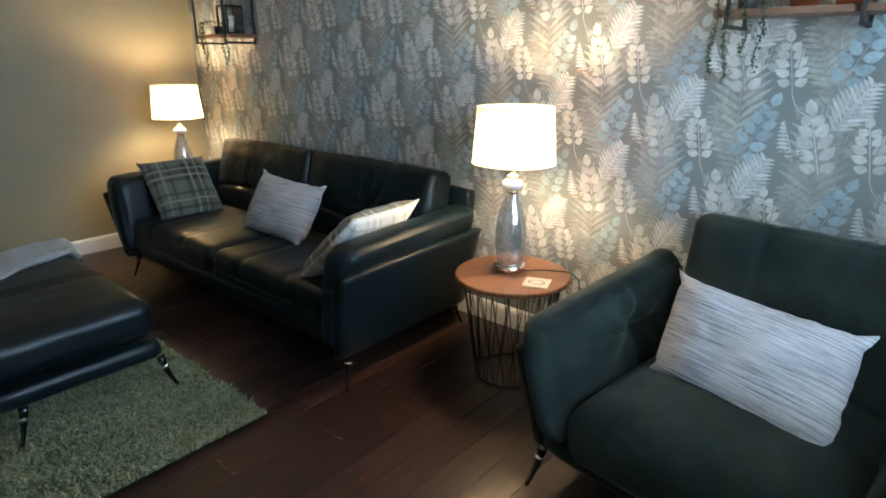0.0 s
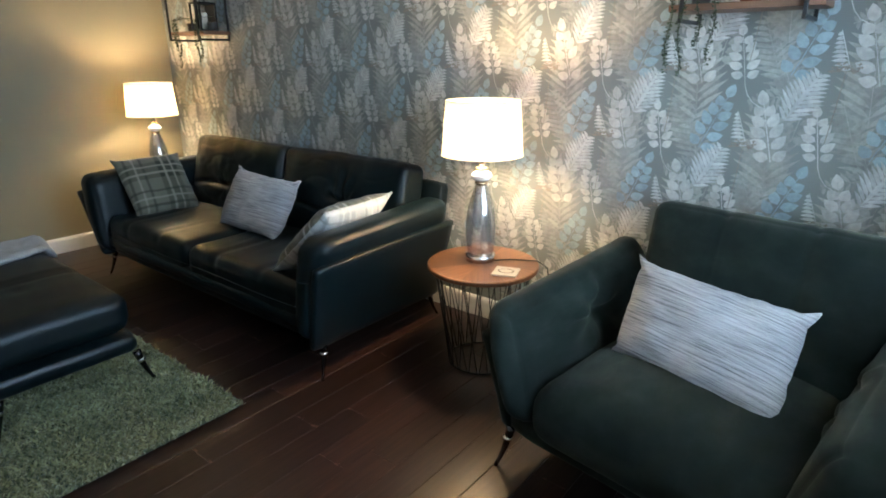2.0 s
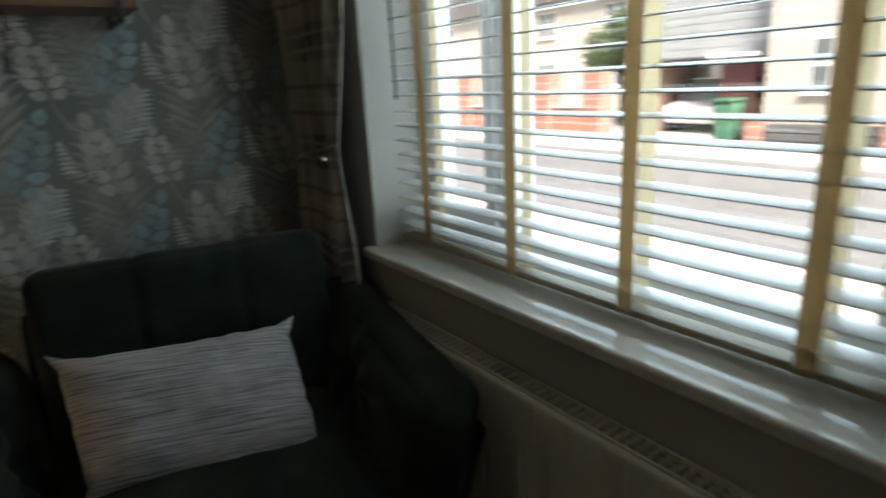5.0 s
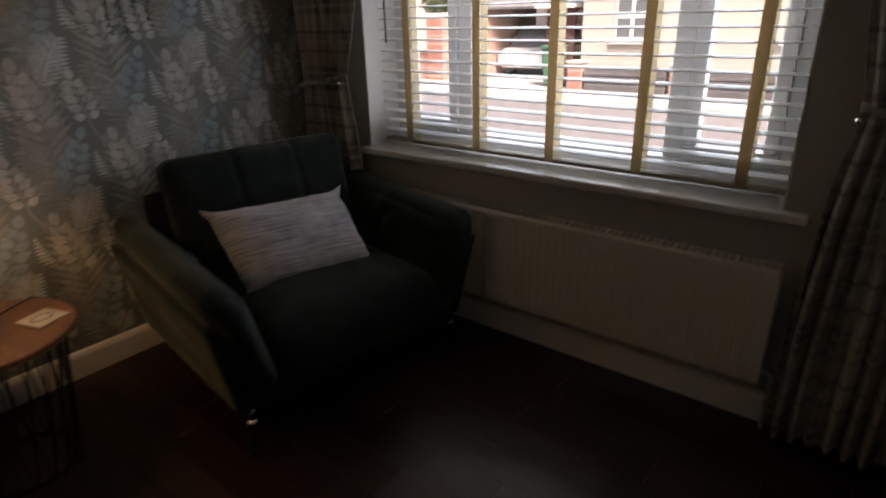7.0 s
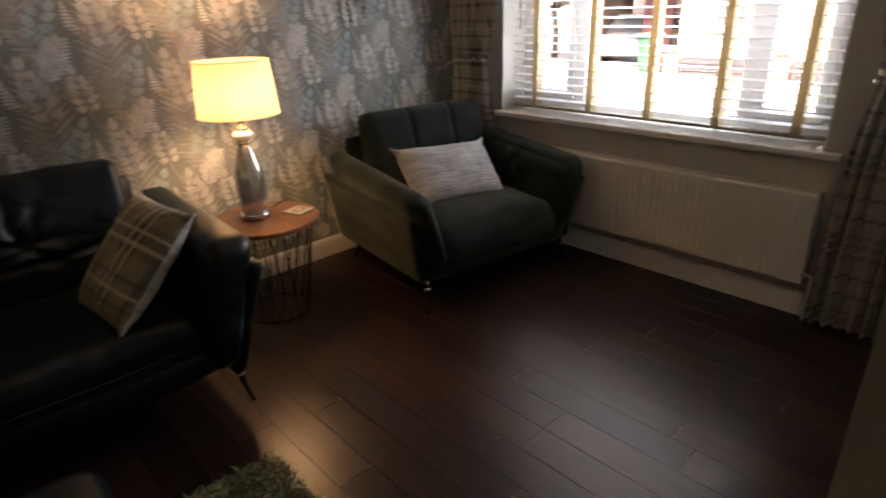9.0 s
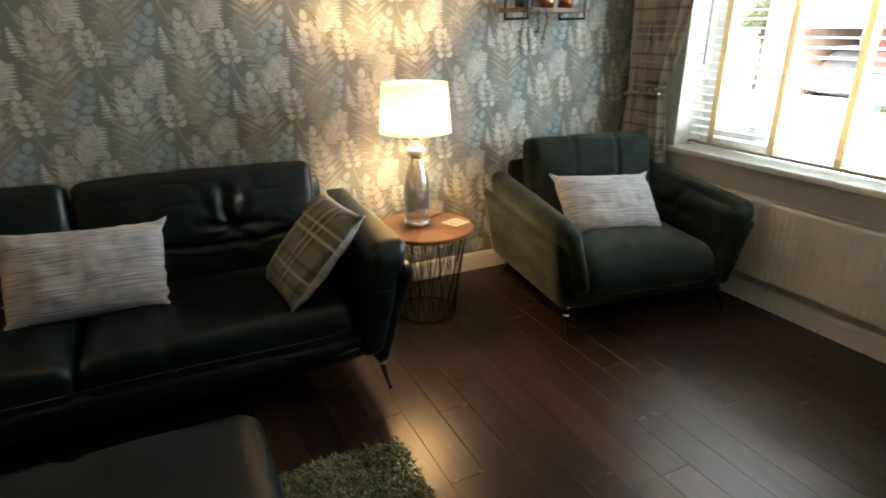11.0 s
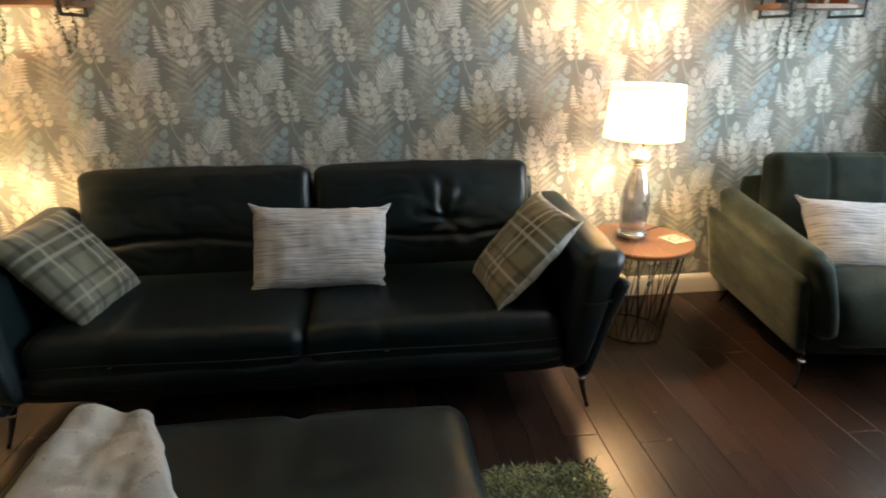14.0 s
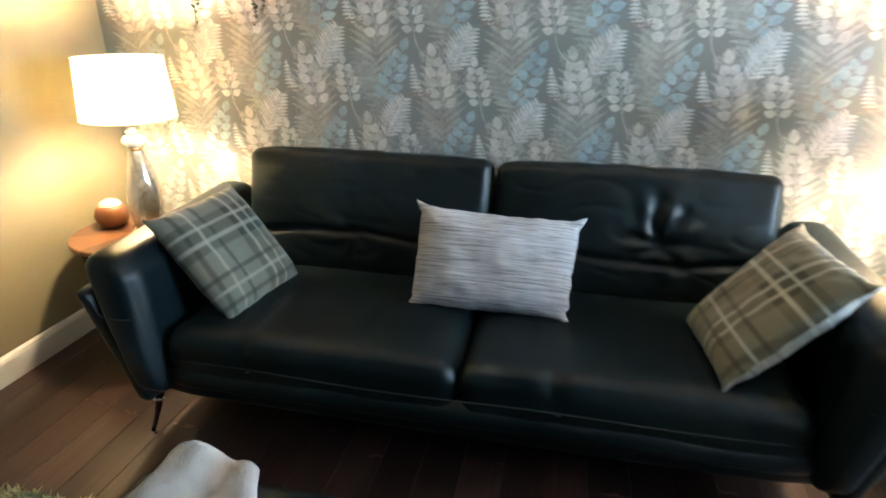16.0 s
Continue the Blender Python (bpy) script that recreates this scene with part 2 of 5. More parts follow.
def mercury_glass():
    n = Nodes("mercury_glass", Metallic=0.78, Roughness=0.08, Coat_Weight=1.0, Coat_Roughness=0.03)
    at = n.coords()
    spots = n.noise(at, 70.0, 5.0, 0.7)
    high = n.math("MULTIPLY", n.axis(at, 2), 5.5)
    silver = n.ramp(n.math("ADD", high, n.math("MULTIPLY", n.noise(at, 9.0), 0.5)), [(0.35, (0.50, 0.30, 0.20)), (0.6, (0.72, 0.70, 0.68)), (1.0, (0.80, 0.79, 0.77))])
    n.colour(n.mix(1.0, silver, n.ramp(spots, [(0.36, (0.26, 0.23, 0.20)), (0.44, (0.80, 0.78, 0.74)), (0.50, (1, 1, 1))]), "MULTIPLY"))
    n.rough(spots, 0.22, 0.05)
    n.bump(n.noise(at, 26.0, 3.0), 0.30, 0.006)
    clear, mx = n.node("ShaderNodeBsdfTransparent"), n.node("ShaderNodeMixShader")
    clear.inputs[0].default_value = (0.93, 0.92, 0.90, 1)
    mx.inputs[0].default_value = 0.40
    n.link(n.surface.outputs[0], mx.inputs[1])
    n.link(clear.outputs[0], mx.inputs[2])
    n.link(mx.outputs[0], n.out.inputs[0])
    return n.mat


def clear_glass(name, rough=0.0):
    n = Nodes(name, Roughness=rough, IOR=1.45, Transmission_Weight=1.0)
    n.surface.inputs["Base Color"].default_value = (0.98, 0.98, 0.97, 1)
    return n.mat


def window_glass():
    n = Nodes("window_glass")
    tr, gl = n.node("ShaderNodeBsdfTransparent"), n.node("ShaderNodeBsdfGlossy", Roughness=0.02)
    mx = n.node("ShaderNodeMixShader")
    mx.inputs[0].default_value = 0.05
    n.link(tr.outputs[0], mx.inputs[1])
    n.link(gl.outputs[0], mx.inputs[2])
    n.link(mx.outputs[0], n.out.inputs[0])
    return n.mat


def thin_fabric(name, lo, hi, through_share):
    n = Nodes(name, Roughness=0.9)
    weave = n.noise(n.coords((400, 400, 400)), 1.0, 2.0)
    col = n.ramp(weave, [(0.3, lo), (0.7, hi)])
    df, tl, mx = n.node("ShaderNodeBsdfDiffuse"), n.node("ShaderNodeBsdfTranslucent"), n.node("ShaderNodeMixShader")
    mx.inputs[0].default_value = through_share
    n.link(col, df.inputs[0])
    n.link(col, tl.inputs[0])
    n.link(df.outputs[0], mx.inputs[1])
    n.link(tl.outputs[0], mx.inputs[2])
    n.link(mx.outputs[0], n.out.inputs[0])
    return n.mat


def printed(name, col, spread=0.22, shine=0.0, rough=0.72):
    """Matt watercolour ink of the wallpaper, uneven from leaf to leaf and washed out in patches."""
    n = Nodes(name, Roughness=rough, Metallic=shine)
    at = n.coords()
    rnd = n.node("ShaderNodeNewGeometry").outputs["Random Per Island"]
    wash = n.mix(0.5, n.noise(at, 13.0, 4.0), n.noise(at, 55.0, 4.0))
    c = n.ramp(wash, [(0.38, tuple(v * (1 - spread) for v in col)), (0.60, tuple(min(1, v * (1 + spread * 0.4)) for v in col))])
    n.colour(n.mix(1.0, c, n.ramp(rnd, [(0.0, (0.84, 0.84, 0.84)), (1.0, (1.10, 1.10, 1.10))]), "MULTIPLY"))
    return n.mat


def pile(name, lo, hi, scale=8.0):
    n = Nodes(name, Roughness=0.95, Sheen_Weight=0.3)
    rnd = n.node("ShaderNodeNewGeometry").outputs["Random Per Island"]
    big = n.noise(n.coords(), scale, 3.0)
    n.colour(n.ramp(n.math("ADD", n.math("MULTIPLY", rnd, 0.5), n.math("MULTIPLY", big, 0.5)), [(0.2, lo), (0.8, hi)]))
    return n.mat


def leaf_green():
    n = Nodes("trailing_leaf_green", Roughness=0.55)
    rnd = n.node("ShaderNodeNewGeometry").outputs["Random Per Island"]
    n.colour(n.ramp(rnd, [(0.0, (0.016, 0.025, 0.010)), (1.0, (0.060, 0.080, 0.032))]))
    return n.mat


def brick(name, lo, hi):
    n = Nodes(name, Roughness=0.9)
    tex = n.node("ShaderNodeTexBrick", Scale=1.0, Mortar_Size=0.012)
    tex.inputs["Brick Width"].default_value, tex.inputs["Row Height"].default_value = 0.225, 0.075
    tex.inputs["Color1"].default_value, tex.inputs["Color2"].default_value, tex.inputs["Mortar"].default_value = (*lo, 1), (*hi, 1), (0.45, 0.42, 0.38, 1)
    n.link(n.coords((1, 1, 1), (radians(90), 0, radians(90))), tex.inputs["Vector"])
    n.colour(tex.outputs["Color"])
    return n.bump(n.math("MULTIPLY", tex.outputs["Fac"], -1.0), 0.4, 0.01).mat


LEATHER, VELVET = leather(), velvet()
GREY_FABRIC = streaked_fabric("grey_white_streaked_fabric", (0.15, 0.15, 0.16), (0.55, 0.535, 0.54))
PLAID = plaid("green_grey_plaid_wool", 0.36, (0.150, 0.147, 0.110), (0.017, 0.021, 0.012), (0.31, 0.295, 0.240), (0.046, 0.053, 0.031))
PLAID_OLIVE = plaid("olive_cream_plaid_wool", 0.34, (0.200, 0.178, 0.110), (0.046, 0.043, 0.023), (0.54, 0.50, 0.40), (0.108, 0.099, 0.056))
PLAID_CREAM = plaid("cream_grey_plaid_wool", 0.30, (0.52, 0.50, 0.45), (0.24, 0.23, 0.20), (0.68, 0.66, 0.60), (0.36, 0.35, 0.31))
CURTAIN = plaid("beige_grey_check_curtain", 0.32, (0.48, 0.43, 0.365), (0.11, 0.095, 0.085), (0.58, 0.54, 0.48), (0.26, 0.225, 0.19), (1, 2))
BEIGE_WALL = plain_paint("beige_wall_paint", (0.275, 0.234, 0.138))
GREY_WALL = plain_paint("grey_beige_wall_paint", (0.46, 0.438, 0.39))
CEILING_WHITE = plain_paint("ceiling_white", (0.78, 0.77, 0.74))
WHITE_PAINT = plain_paint("white_gloss_paint", (0.76, 0.74, 0.69), 0.28, 0.03, 20.0, 0.04)
RADIATOR_PAINT = plain_paint("cream_radiator_enamel", (0.76, 0.71, 0.61), 0.35, 0.03, 20.0, 0.05)
SILL_PAINT = plain_paint("white_sill_gloss", (0.76, 0.74, 0.69), 0.12, 0.02, 12.0, 0.04)
BLIND_WHITE = plain_paint("white_painted_slat", (0.86, 0.845, 0.80), 0.35, 0.03, 20.0, 0.04)
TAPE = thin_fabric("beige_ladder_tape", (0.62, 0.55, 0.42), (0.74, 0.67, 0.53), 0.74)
# same tape, coloured darker for the shade on its backlit room side
TAPE_FRONT = thin_fabric("beige_ladder_tape_shaded", (0.52, 0.41, 0.26), (0.64, 0.52, 0.35), 0.74)
UPVC = plain_paint("white_window_plastic", (0.80, 0.80, 0.80), 0.3, 0.02, 20.0, 0.03)
PAPER = plain_paint("grey_green_wallpaper", (0.232, 0.248, 0.224), 0.7, 0.15, 90.0, 0.22)
FLOOR_WOOD, VENEER = floor_wood(), veneer()
SHELF_WOOD = plain_paint("brown_shelf_wood", (0.20, 0.105, 0.06), 0.5, 0.2, 80.0, 0.3)
CHROME = metal("polished_chrome", (0.80, 0.79, 0.78), 0.08)
GUNMETAL = metal("black_chrome", (0.10, 0.10, 0.105), 0.18)
BLACK_METAL = plain_paint("black_powder_coated_steel", (0.018, 0.018, 0.018), 0.45, 0.1, 200.0, 0.2)
GOLD = metal("champagne_gold", (0.75, 0.58, 0.38), 0.2)
MERCURY, CLEAR, PANE = mercury_glass(), clear_glass("clear_glass"), window_glass()
PEARL = Nodes("pearl_glass", Metallic=0.25, Roughness=0.12, Coat_Weight=1.0).mat
SHADE = thin_fabric("cream_lampshade_fabric", (0.82, 0.74, 0.60), (0.92, 0.85, 0.72), 0.50)
RUG = pile("olive_green_shag", (0.105, 0.112, 0.045), (0.36, 0.355, 0.18))
RUG_BASE = plain_paint("rug_backing", (0.10, 0.11, 0.06), 0.95, 0.5, 80.0, 0.3)
FLEECE = pile("grey_fleece", (0.31, 0.292, 0.270), (0.38, 0.36, 0.335), 9.0)
LEAF = leaf_green()
WAX = plain_paint("ivory_wax", (0.75, 0.72, 0.64), 0.5, 0.05, 30.0, 0.05)
CARD = plain_paint("cream_card", (0.50, 0.465, 0.39), 0.6, 0.05, 30.0, 0.1)
PRINT = plain_paint("brown_ink", (0.14, 0.11, 0.09), 0.6, 0.05, 30.0, 0.1)
DARK_GLASS = plain_paint("smoky_tray", (0.06, 0.055, 0.05), 0.2, 0.03, 30.0, 0.2)
CORD = plain_paint("black_flex", (0.015, 0.015, 0.015), 0.5, 0.05, 30.0, 0.1)
TERRACOTTA = plain_paint("turned_wood_bowl", (0.22, 0.085, 0.03), 0.4, 0.15, 60.0, 0.3)
COPPER = metal("copper", (0.75, 0.36, 0.20), 0.25)

# ---- the room ----
X0, X1, Y0, YS, H = 0.65, 5.40, 0.0, -3.9, 2.40      # west wall, east wall, papered wall, far end, ceiling
WY0, WY1, WZ0, WZ1 = -0.40, -2.10, 0.70, 2.10        # window opening


def structure(name, bm, mat, label, smooth=False):
    return whole(name, bm, mat, label, name.split("_")[0], kind="structure", smooth=smooth)


wall_north = structure("wall_north", box(X0 - 0.12, X1 + 0.3, Y0, Y0 + 0.12, -0.1, H), PAPER, "papered wall with a grey-green leaf print")
structure("wall_west", box(X0 - 0.12, X0, YS - 0.1, Y0, -0.1, H), BEIGE_WALL, "plain beige painted wall beside the sofa")
bm = box(X1, X1 + 0.3, WY0, Y0, -0.4, H)
box(X1, X1 + 0.3, -2.75, WY1, -0.4, H, bm=bm)
box(X1, X1 + 0.3, WY1, WY0, -0.4, WZ0, bm=bm)
box(X1, X1 + 0.3, WY1, WY0, WZ1, H, bm=bm)
structure("wall_east", bm, GREY_WALL, "grey-beige painted wall with a wide window opening")
bm = box(-1.05, 1.0, -0.12, 0, -0.1, H)
wall_south = structure("wall_south", bm, GREY_WALL, "short grey-beige painted wall facing the papered wall")
wall_south.matrix_world = pose(4.40, -2.58, 0, 0, 0, 3.7)
structure("wall_return", box(3.36, 3.48, YS, -2.69, -0.1, H), GREY_WALL, "plain painted wall at the end of the room")
structure("wall_back", box(X0, 3.36, YS - 0.1, YS, -0.1, H), GREY_WALL, "plain painted wall closing the room")
bm = box(X0 - 0.12, 3.48, YS - 0.1, Y0 + 0.12, H, H + 0.1)
box(3.48, X1 + 0.3, -2.78, Y0 + 0.12, H, H + 0.1, bm=bm)
structure("ceiling", bm, CEILING_WHITE, "plain white plaster ceiling")
bm = box(X0 - 0.12, 3.48, YS - 0.1, Y0, -0.12, -0.012)
box(3.48, X1, -2.76, Y0, -0.12, -0.012, bm=bm)
floor = structure("floor", bm, plain_paint("dark_joint", (0.012, 0.008, 0.006), 0.9), "dark-stained wooden board floor")


def skirting(name, length, m):
    bm = bmesh.new()
    prof = [(0, 0), (0.018, 0), (0.018, 0.085), (0.014, 0.097), (0.007, 0.104), (0, 0.106)]
    a = [bm.verts.new((0, -p, z)) for p, z in prof]
    b = [bm.verts.new((length, -p, z)) for p, z in prof]
    for k in range(len(prof) - 1):
        bm.faces.new((a[k], a[k + 1], b[k + 1], b[k]))
    bm.faces.new(a)
    bm.faces.new(b[::-1])
    ob = whole(name, bm, WHITE_PAINT, "white painted moulded skirting board", "skirting", m, "structure", False)
    return ob


skirting("baseboard_north", X1 - X0, pose(X0, -0.001, 0))
skirting("baseboard_west", 3.8, pose(X0 + 0.001, -3.82, 0, 0, 0, 90))
skirting("baseboard_east", 2.50, pose(X1 - 0.001, -0.02, 0, 0, 0, -90))
skirting("baseboard_south", 0.98, wall_south.matrix_world @ pose(0.95, 0.001, 0, 0, 0, 180))

# window
window_1 = tagged(new("window_1"), "white plastic three-light window with a painted sill", "window", kind="structure")
for name, y0, y1, z0, z1 in (("frame_bottom", WY1, WY0, WZ0 + 0.02, WZ0 + 0.09), ("frame_top", WY1, WY0, WZ1 - 0.07, WZ1)):
    part("window_frame", box(5.60, 5.67, y0, y1, z0, z1, 0.006), UPVC, window_1, smooth=False)
for y in (WY0 - 0.035, -0.80, -1.70, WY1 + 0.035):
    part("window_frame", box(5.60, 5.67, y - 0.035, y + 0.035, WZ0 + 0.09, WZ1 - 0.07, 0.006), UPVC, window_1, smooth=False)
for y0, y1 in ((-0.765, -0.47), (-1.665, -0.835), (-2.03, -1.735)):
    if y1 - y0 < 0.5:
        for a, b, c, d in ((y0, y1, 0.79, 0.84), (y0, y1, 1.98, 2.03), (y0, y0 + 0.045, 0.84, 1.98), (y1 - 0.045, y1, 0.84, 1.98)):
            part("sash", box(5.585, 5.64, a, b, c, d, 0.006), UPVC, window_1, smooth=False)
    glass = part("pane", box(5.63, 5.636, y0, y1, 0.79, 2.03), PANE, window_1, smooth=False)
    glass.visible_shadow = False
sill = part("window_sill", box(5.365, 5.60, -2.168, -0.368, 0.690, 0.722, 0.009, segments=3), SILL_PAINT, window_1, "white gloss painted sill with a rounded nosing", False)
part("reveal", box(5.40, 5.60, WY0 + 0.0025, WY0 - 0.006, WZ0 + 0.02, WZ1), WHITE_PAINT, window_1, smooth=False)
part("reveal", box(5.40, 5.60, WY1 - 0.0025, WY1 + 0.006, WZ0 + 0.02, WZ1), WHITE_PAINT, window_1, smooth=False)

# venetian blind
blind = thing("venetian_blind", pose(5.515, -1.25, 0), "white wooden venetian blind with beige ladder tapes, slats open", "blind")
BW = 0.835


def slat_mesh():
    bm = bmesh.new()
    rows = []
    for k in range(7):
        a = -1 + 2 * k / 6
        rows.append([(a * 0.025, 0.0025 * (1 - a * a) + s) for s in (0.0, 0.0026)])
    loops = []
    for y in (-BW, BW):
        loops.append([bm.verts.new((x, y, z[0])) for x, z in [(r[0][0], (r[0][1],)) for r in rows]] + [bm.verts.new((r[1][0], y, r[1][1])) for r in rows[::-1]])
    a, b = loops
    for k in range(len(a)):
        bm.faces.new((a[k], a[(k + 1) % len(a)], b[(k + 1) % len(a)], b[k]))
    bm.faces.new(a[::-1])
    bm.faces.new(b)
    bmesh.ops.recalc_face_normals(bm, faces=bm.faces[:])
    return bm


first = part("slat", slat_mesh(), BLIND_WHITE, blind, smooth=False)
z, k = 0.787, 0
while z < 2.02:
    ob = first if k == 0 else new("slat", first.data)
    ob.parent = blind
    ob.matrix_local = pose(random.uniform(-0.001, 0.001), 0, z, random.uniform(-0.08, 0.08), -5 + random.uniform(-1.2, 1.2), 0)
    z, k = z + 0.0435, k + 1
part("bottom_rail", box(-0.025, 0.025, -BW, BW, 0.738, 0.753, 0.004), plain_paint("beige_rail", (0.40, 0.34, 0.24), 0.5), blind, "beige bottom rail", False)
part("head_rail", box(-0.03, 0.03, -BW, BW, 2.03, 2.095, 0.004), BLIND_WHITE, blind, smooth=False)
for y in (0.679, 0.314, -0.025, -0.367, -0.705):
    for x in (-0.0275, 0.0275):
        # room-side tapes take the shaded colour, window-side ones the lit colour
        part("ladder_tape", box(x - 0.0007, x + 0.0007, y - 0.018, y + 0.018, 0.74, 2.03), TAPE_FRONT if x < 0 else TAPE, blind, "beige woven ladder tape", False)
part("tilt_wand", tube([(-0.045, 0.78, 1.98), (-0.046, 0.78, 1.55), (-0.045, 0.78, 1.17)], 0.0045), plain_paint("grey_wand", (0.20, 0.19, 0.17), 0.4), blind, "slim dark tilt wand")

# radiator
radiator = thing("radiator", pose(5.40, -1.30, 0), "white steel panel radiator under the window", "radiator")
RW = 0.835
bm = bmesh.new()
prof = []
y = -RW + 0.03
while y < RW - 0.03:
    prof += [(-0.083, y), (-0.083, y + 0.014), (-0.0795, y + 0.019), (-0.0795, y + 0.028)]
    y += 0.0333
prof = [(-0.079, -RW)] + prof + [(-0.079, RW)]
low = [bm.verts.new((x, yy, 0.185)) for x, yy in prof]
top = [bm.verts.new((x, yy, 0.54)) for x, yy in prof]
for k in range(len(prof) - 1):
    bm.faces.new((low[k], low[k + 1], top[k + 1], top[k]))
box(-0.078, -0.062, -RW, RW, 0.168, 0.557, 0.007, bm=bm)
part("panel", bm, RADIATOR_PAINT, radiator, smooth=False)
bm = box(-0.062, -0.056, -RW, RW, 0.545, 0.560, 0.001)
box(-0.012, -0.006, -RW, RW, 0.545, 0.560, 0.001, bm=bm)
y = -RW + 0.006
while y < RW - 0.01:
    box(-0.057, -0.011, y, y + 0.009, 0.547, 0.558, bm=bm)
    y += 0.0235
part("top_grille", bm, RADIATOR_PAINT, radiator, "slotted top grille", smooth=False)
part("back_panel", box(-0.020, -0.008, -RW, RW, 0.168, 0.540, 0.004), RADIATOR_PAINT, radiator, smooth=False)
for y in (-0.6, 0.6):
    part("wall_bracket", box(-0.065, 0.0, y - 0.02, y + 0.02, 0.22, 0.52), WHITE_PAINT, radiator, smooth=False)
part("pipe", tube([(-0.05, -RW - 0.03, 0.0), (-0.05, -RW - 0.03, 0.2), (-0.06, -RW, 0.215)], 0.0075), WHITE_PAINT, radiator)


# curtains
def curtain(name, outer, inner, tie, sign):
    """A full length check curtain held in at z 1.01; y runs from outer to inner."""
    ob = thing(name, pose(5.315, 0, 0), "beige and grey checked curtain held by a tieback", "curtain", "curtains at the window")
    bm = bmesh.new()
    cols, rows = 96, 60
    grid = []
    for j in range(rows + 1):
        z = 0.03 + (2.27 - 0.03) * j / rows
        d = (z - 1.01)
        if d > 0:
            s = 1 - math.exp(-(d / 0.42) ** 1.3)
            a, b = outer + sign * 0.02 + (outer - (outer + sign * 0.02)) * s, tie + (inner - tie) * s
        else:
            s = 1 - math.exp(-(-d / 0.30) ** 1.1)
            a, b = outer + sign * 0.02 * (1 - s), tie + (inner * 0.25 + tie * 0.75 + sign * 0.04 - tie) * s
        depth = 0.014 + 0.020 * s
        row = []
        for i in range(cols + 1):
            t = i / cols
            w = math.sin(t * 2 * math.pi * 6.5 + 0.5 * math.sin(z * 2.1)) + 0.35 * math.sin(t * 2 * math.pi * 13.2 + z)
            row.append(bm.verts.new((depth * w * (0.7 + 0.3 * math.sin(9 * t + z)), a + (b - a) * t, z)))
        grid.append(row)
    for j in range(rows):
        for i in range(cols):
            bm.faces.new((grid[j][i], grid[j][i + 1], grid[j + 1][i + 1], grid[j + 1][i]))
    part("drape", bm, CURTAIN, ob).modifiers.new("thickness", "SOLIDIFY").thickness = 0.003
    mid = (outer + tie) / 2
    bm = bmesh.new()
    pts = []
    for k in range(25):
        a = 2 * math.pi * k / 24
        pts.append((0.027 * math.cos(a), mid + (abs(outer - tie) / 2 + 0.006) * math.sin(a), 1.01 + 0.03 * math.sin(a) * sign))
    for p, q in zip(pts, pts[1:]):
        v = [bm.verts.new((p[0], p[1], p[2] - 0.011)), bm.verts.new((q[0], q[1], q[2] - 0.011)), bm.verts.new((q[0], q[1], q[2] + 0.011)), bm.verts.new((p[0], p[1], p[2] + 0.011))]
        bm.faces.new(v)
    bmesh.ops.remove_doubles(bm, verts=bm.verts[:], dist=0.0005)
    part("tieback", bm, CURTAIN, ob).modifiers.new("thickness", "SOLIDIFY").thickness = 0.004
    part("tieback_stud", lathe([(0.002, 0), (0.009, 0.002), (0.011, 0.008), (0.006, 0.014), (0.001, 0.016)], 12), CHROME, ob, "small shiny tieback stud").matrix_local = pose(-0.04, tie, 1.012, 0, -90, 0)
    return ob


curtain("curtain", -0.04, -0.53, -0.365, -1)
curtain("curtain", -2.475, -2.15, -2.235, 1)
pole = thing("curtain_pole", pose(5.33, 0, 2.30), "dark metal curtain pole above the window", "curtain pole")
part("pole", tube([(0, -0.02, 0), (0, -2.48, 0)], 0.0125, 12), BLACK_METAL, pole)
for y in (-0.3, -2.2):
    part("bracket", tube([(0, y, -0.0125), (0, y, -0.02), (0.07, y, -0.02)], 0.006), BLACK_METAL, pole)

# socket on the south wall
socket = thing("wall_socket", wall_south.matrix_world @ pose(-0.14, 0, 0.40), "white plastic wall socket with a plugged-in dark flex", "socket")
part("plate", box(-0.073, 0.073, 0, 0.010, -0.043, 0.043, 0.003), UPVC, socket)
part("plug", box(0.012, 0.058, 0.0101, 0.036, -0.030, 0.024, 0.007), UPVC, socket, "white plug")
part("flex", tube([(0.035, 0.026, -0.029), (0.037, 0.038, -0.07), (0.05, 0.04, -0.14), (0.09, 0.03, -0.25), (0.12, 0.03, -0.395)], 0.004), CORD, socket)


# heating pipe along the skirting of the south wall
PIPE_PAINT = plain_paint("worn_cream_pipe_paint", (0.42, 0.30, 0.22), 0.4, 0.1, 60.0, 0.35)
heating_pipe = thing("heating_pipe", wall_south.matrix_world.copy(), "thin worn cream heating pipe clipped along the skirting", "pipe")
part("pipe", tube([(0.0, 0.030, 0.0), (0.0, 0.030, 0.060), (0.012, 0.030, 0.078), (0.5, 0.030, 0.079), (0.890, 0.030, 0.080)], 0.0075, 10), PIPE_PAINT, heating_pipe)
part("riser", tube([(0.890, 0.030, 0.080), (0.915, 0.030, 0.090), (0.925, 0.030, 0.115), (0.925, 0.030, 0.70), (0.925, 0.030, 1.60)], 0.0075, 10), PIPE_PAINT, heating_pipe)
for x in (0.10, 0.36, 0.62):
    part("pipe_clip", box(x - 0.008, x + 0.008, 0.0185, 0.0395, 0.069, 0.091, 0.002), UPVC, heating_pipe, "white plastic pipe clip", False)

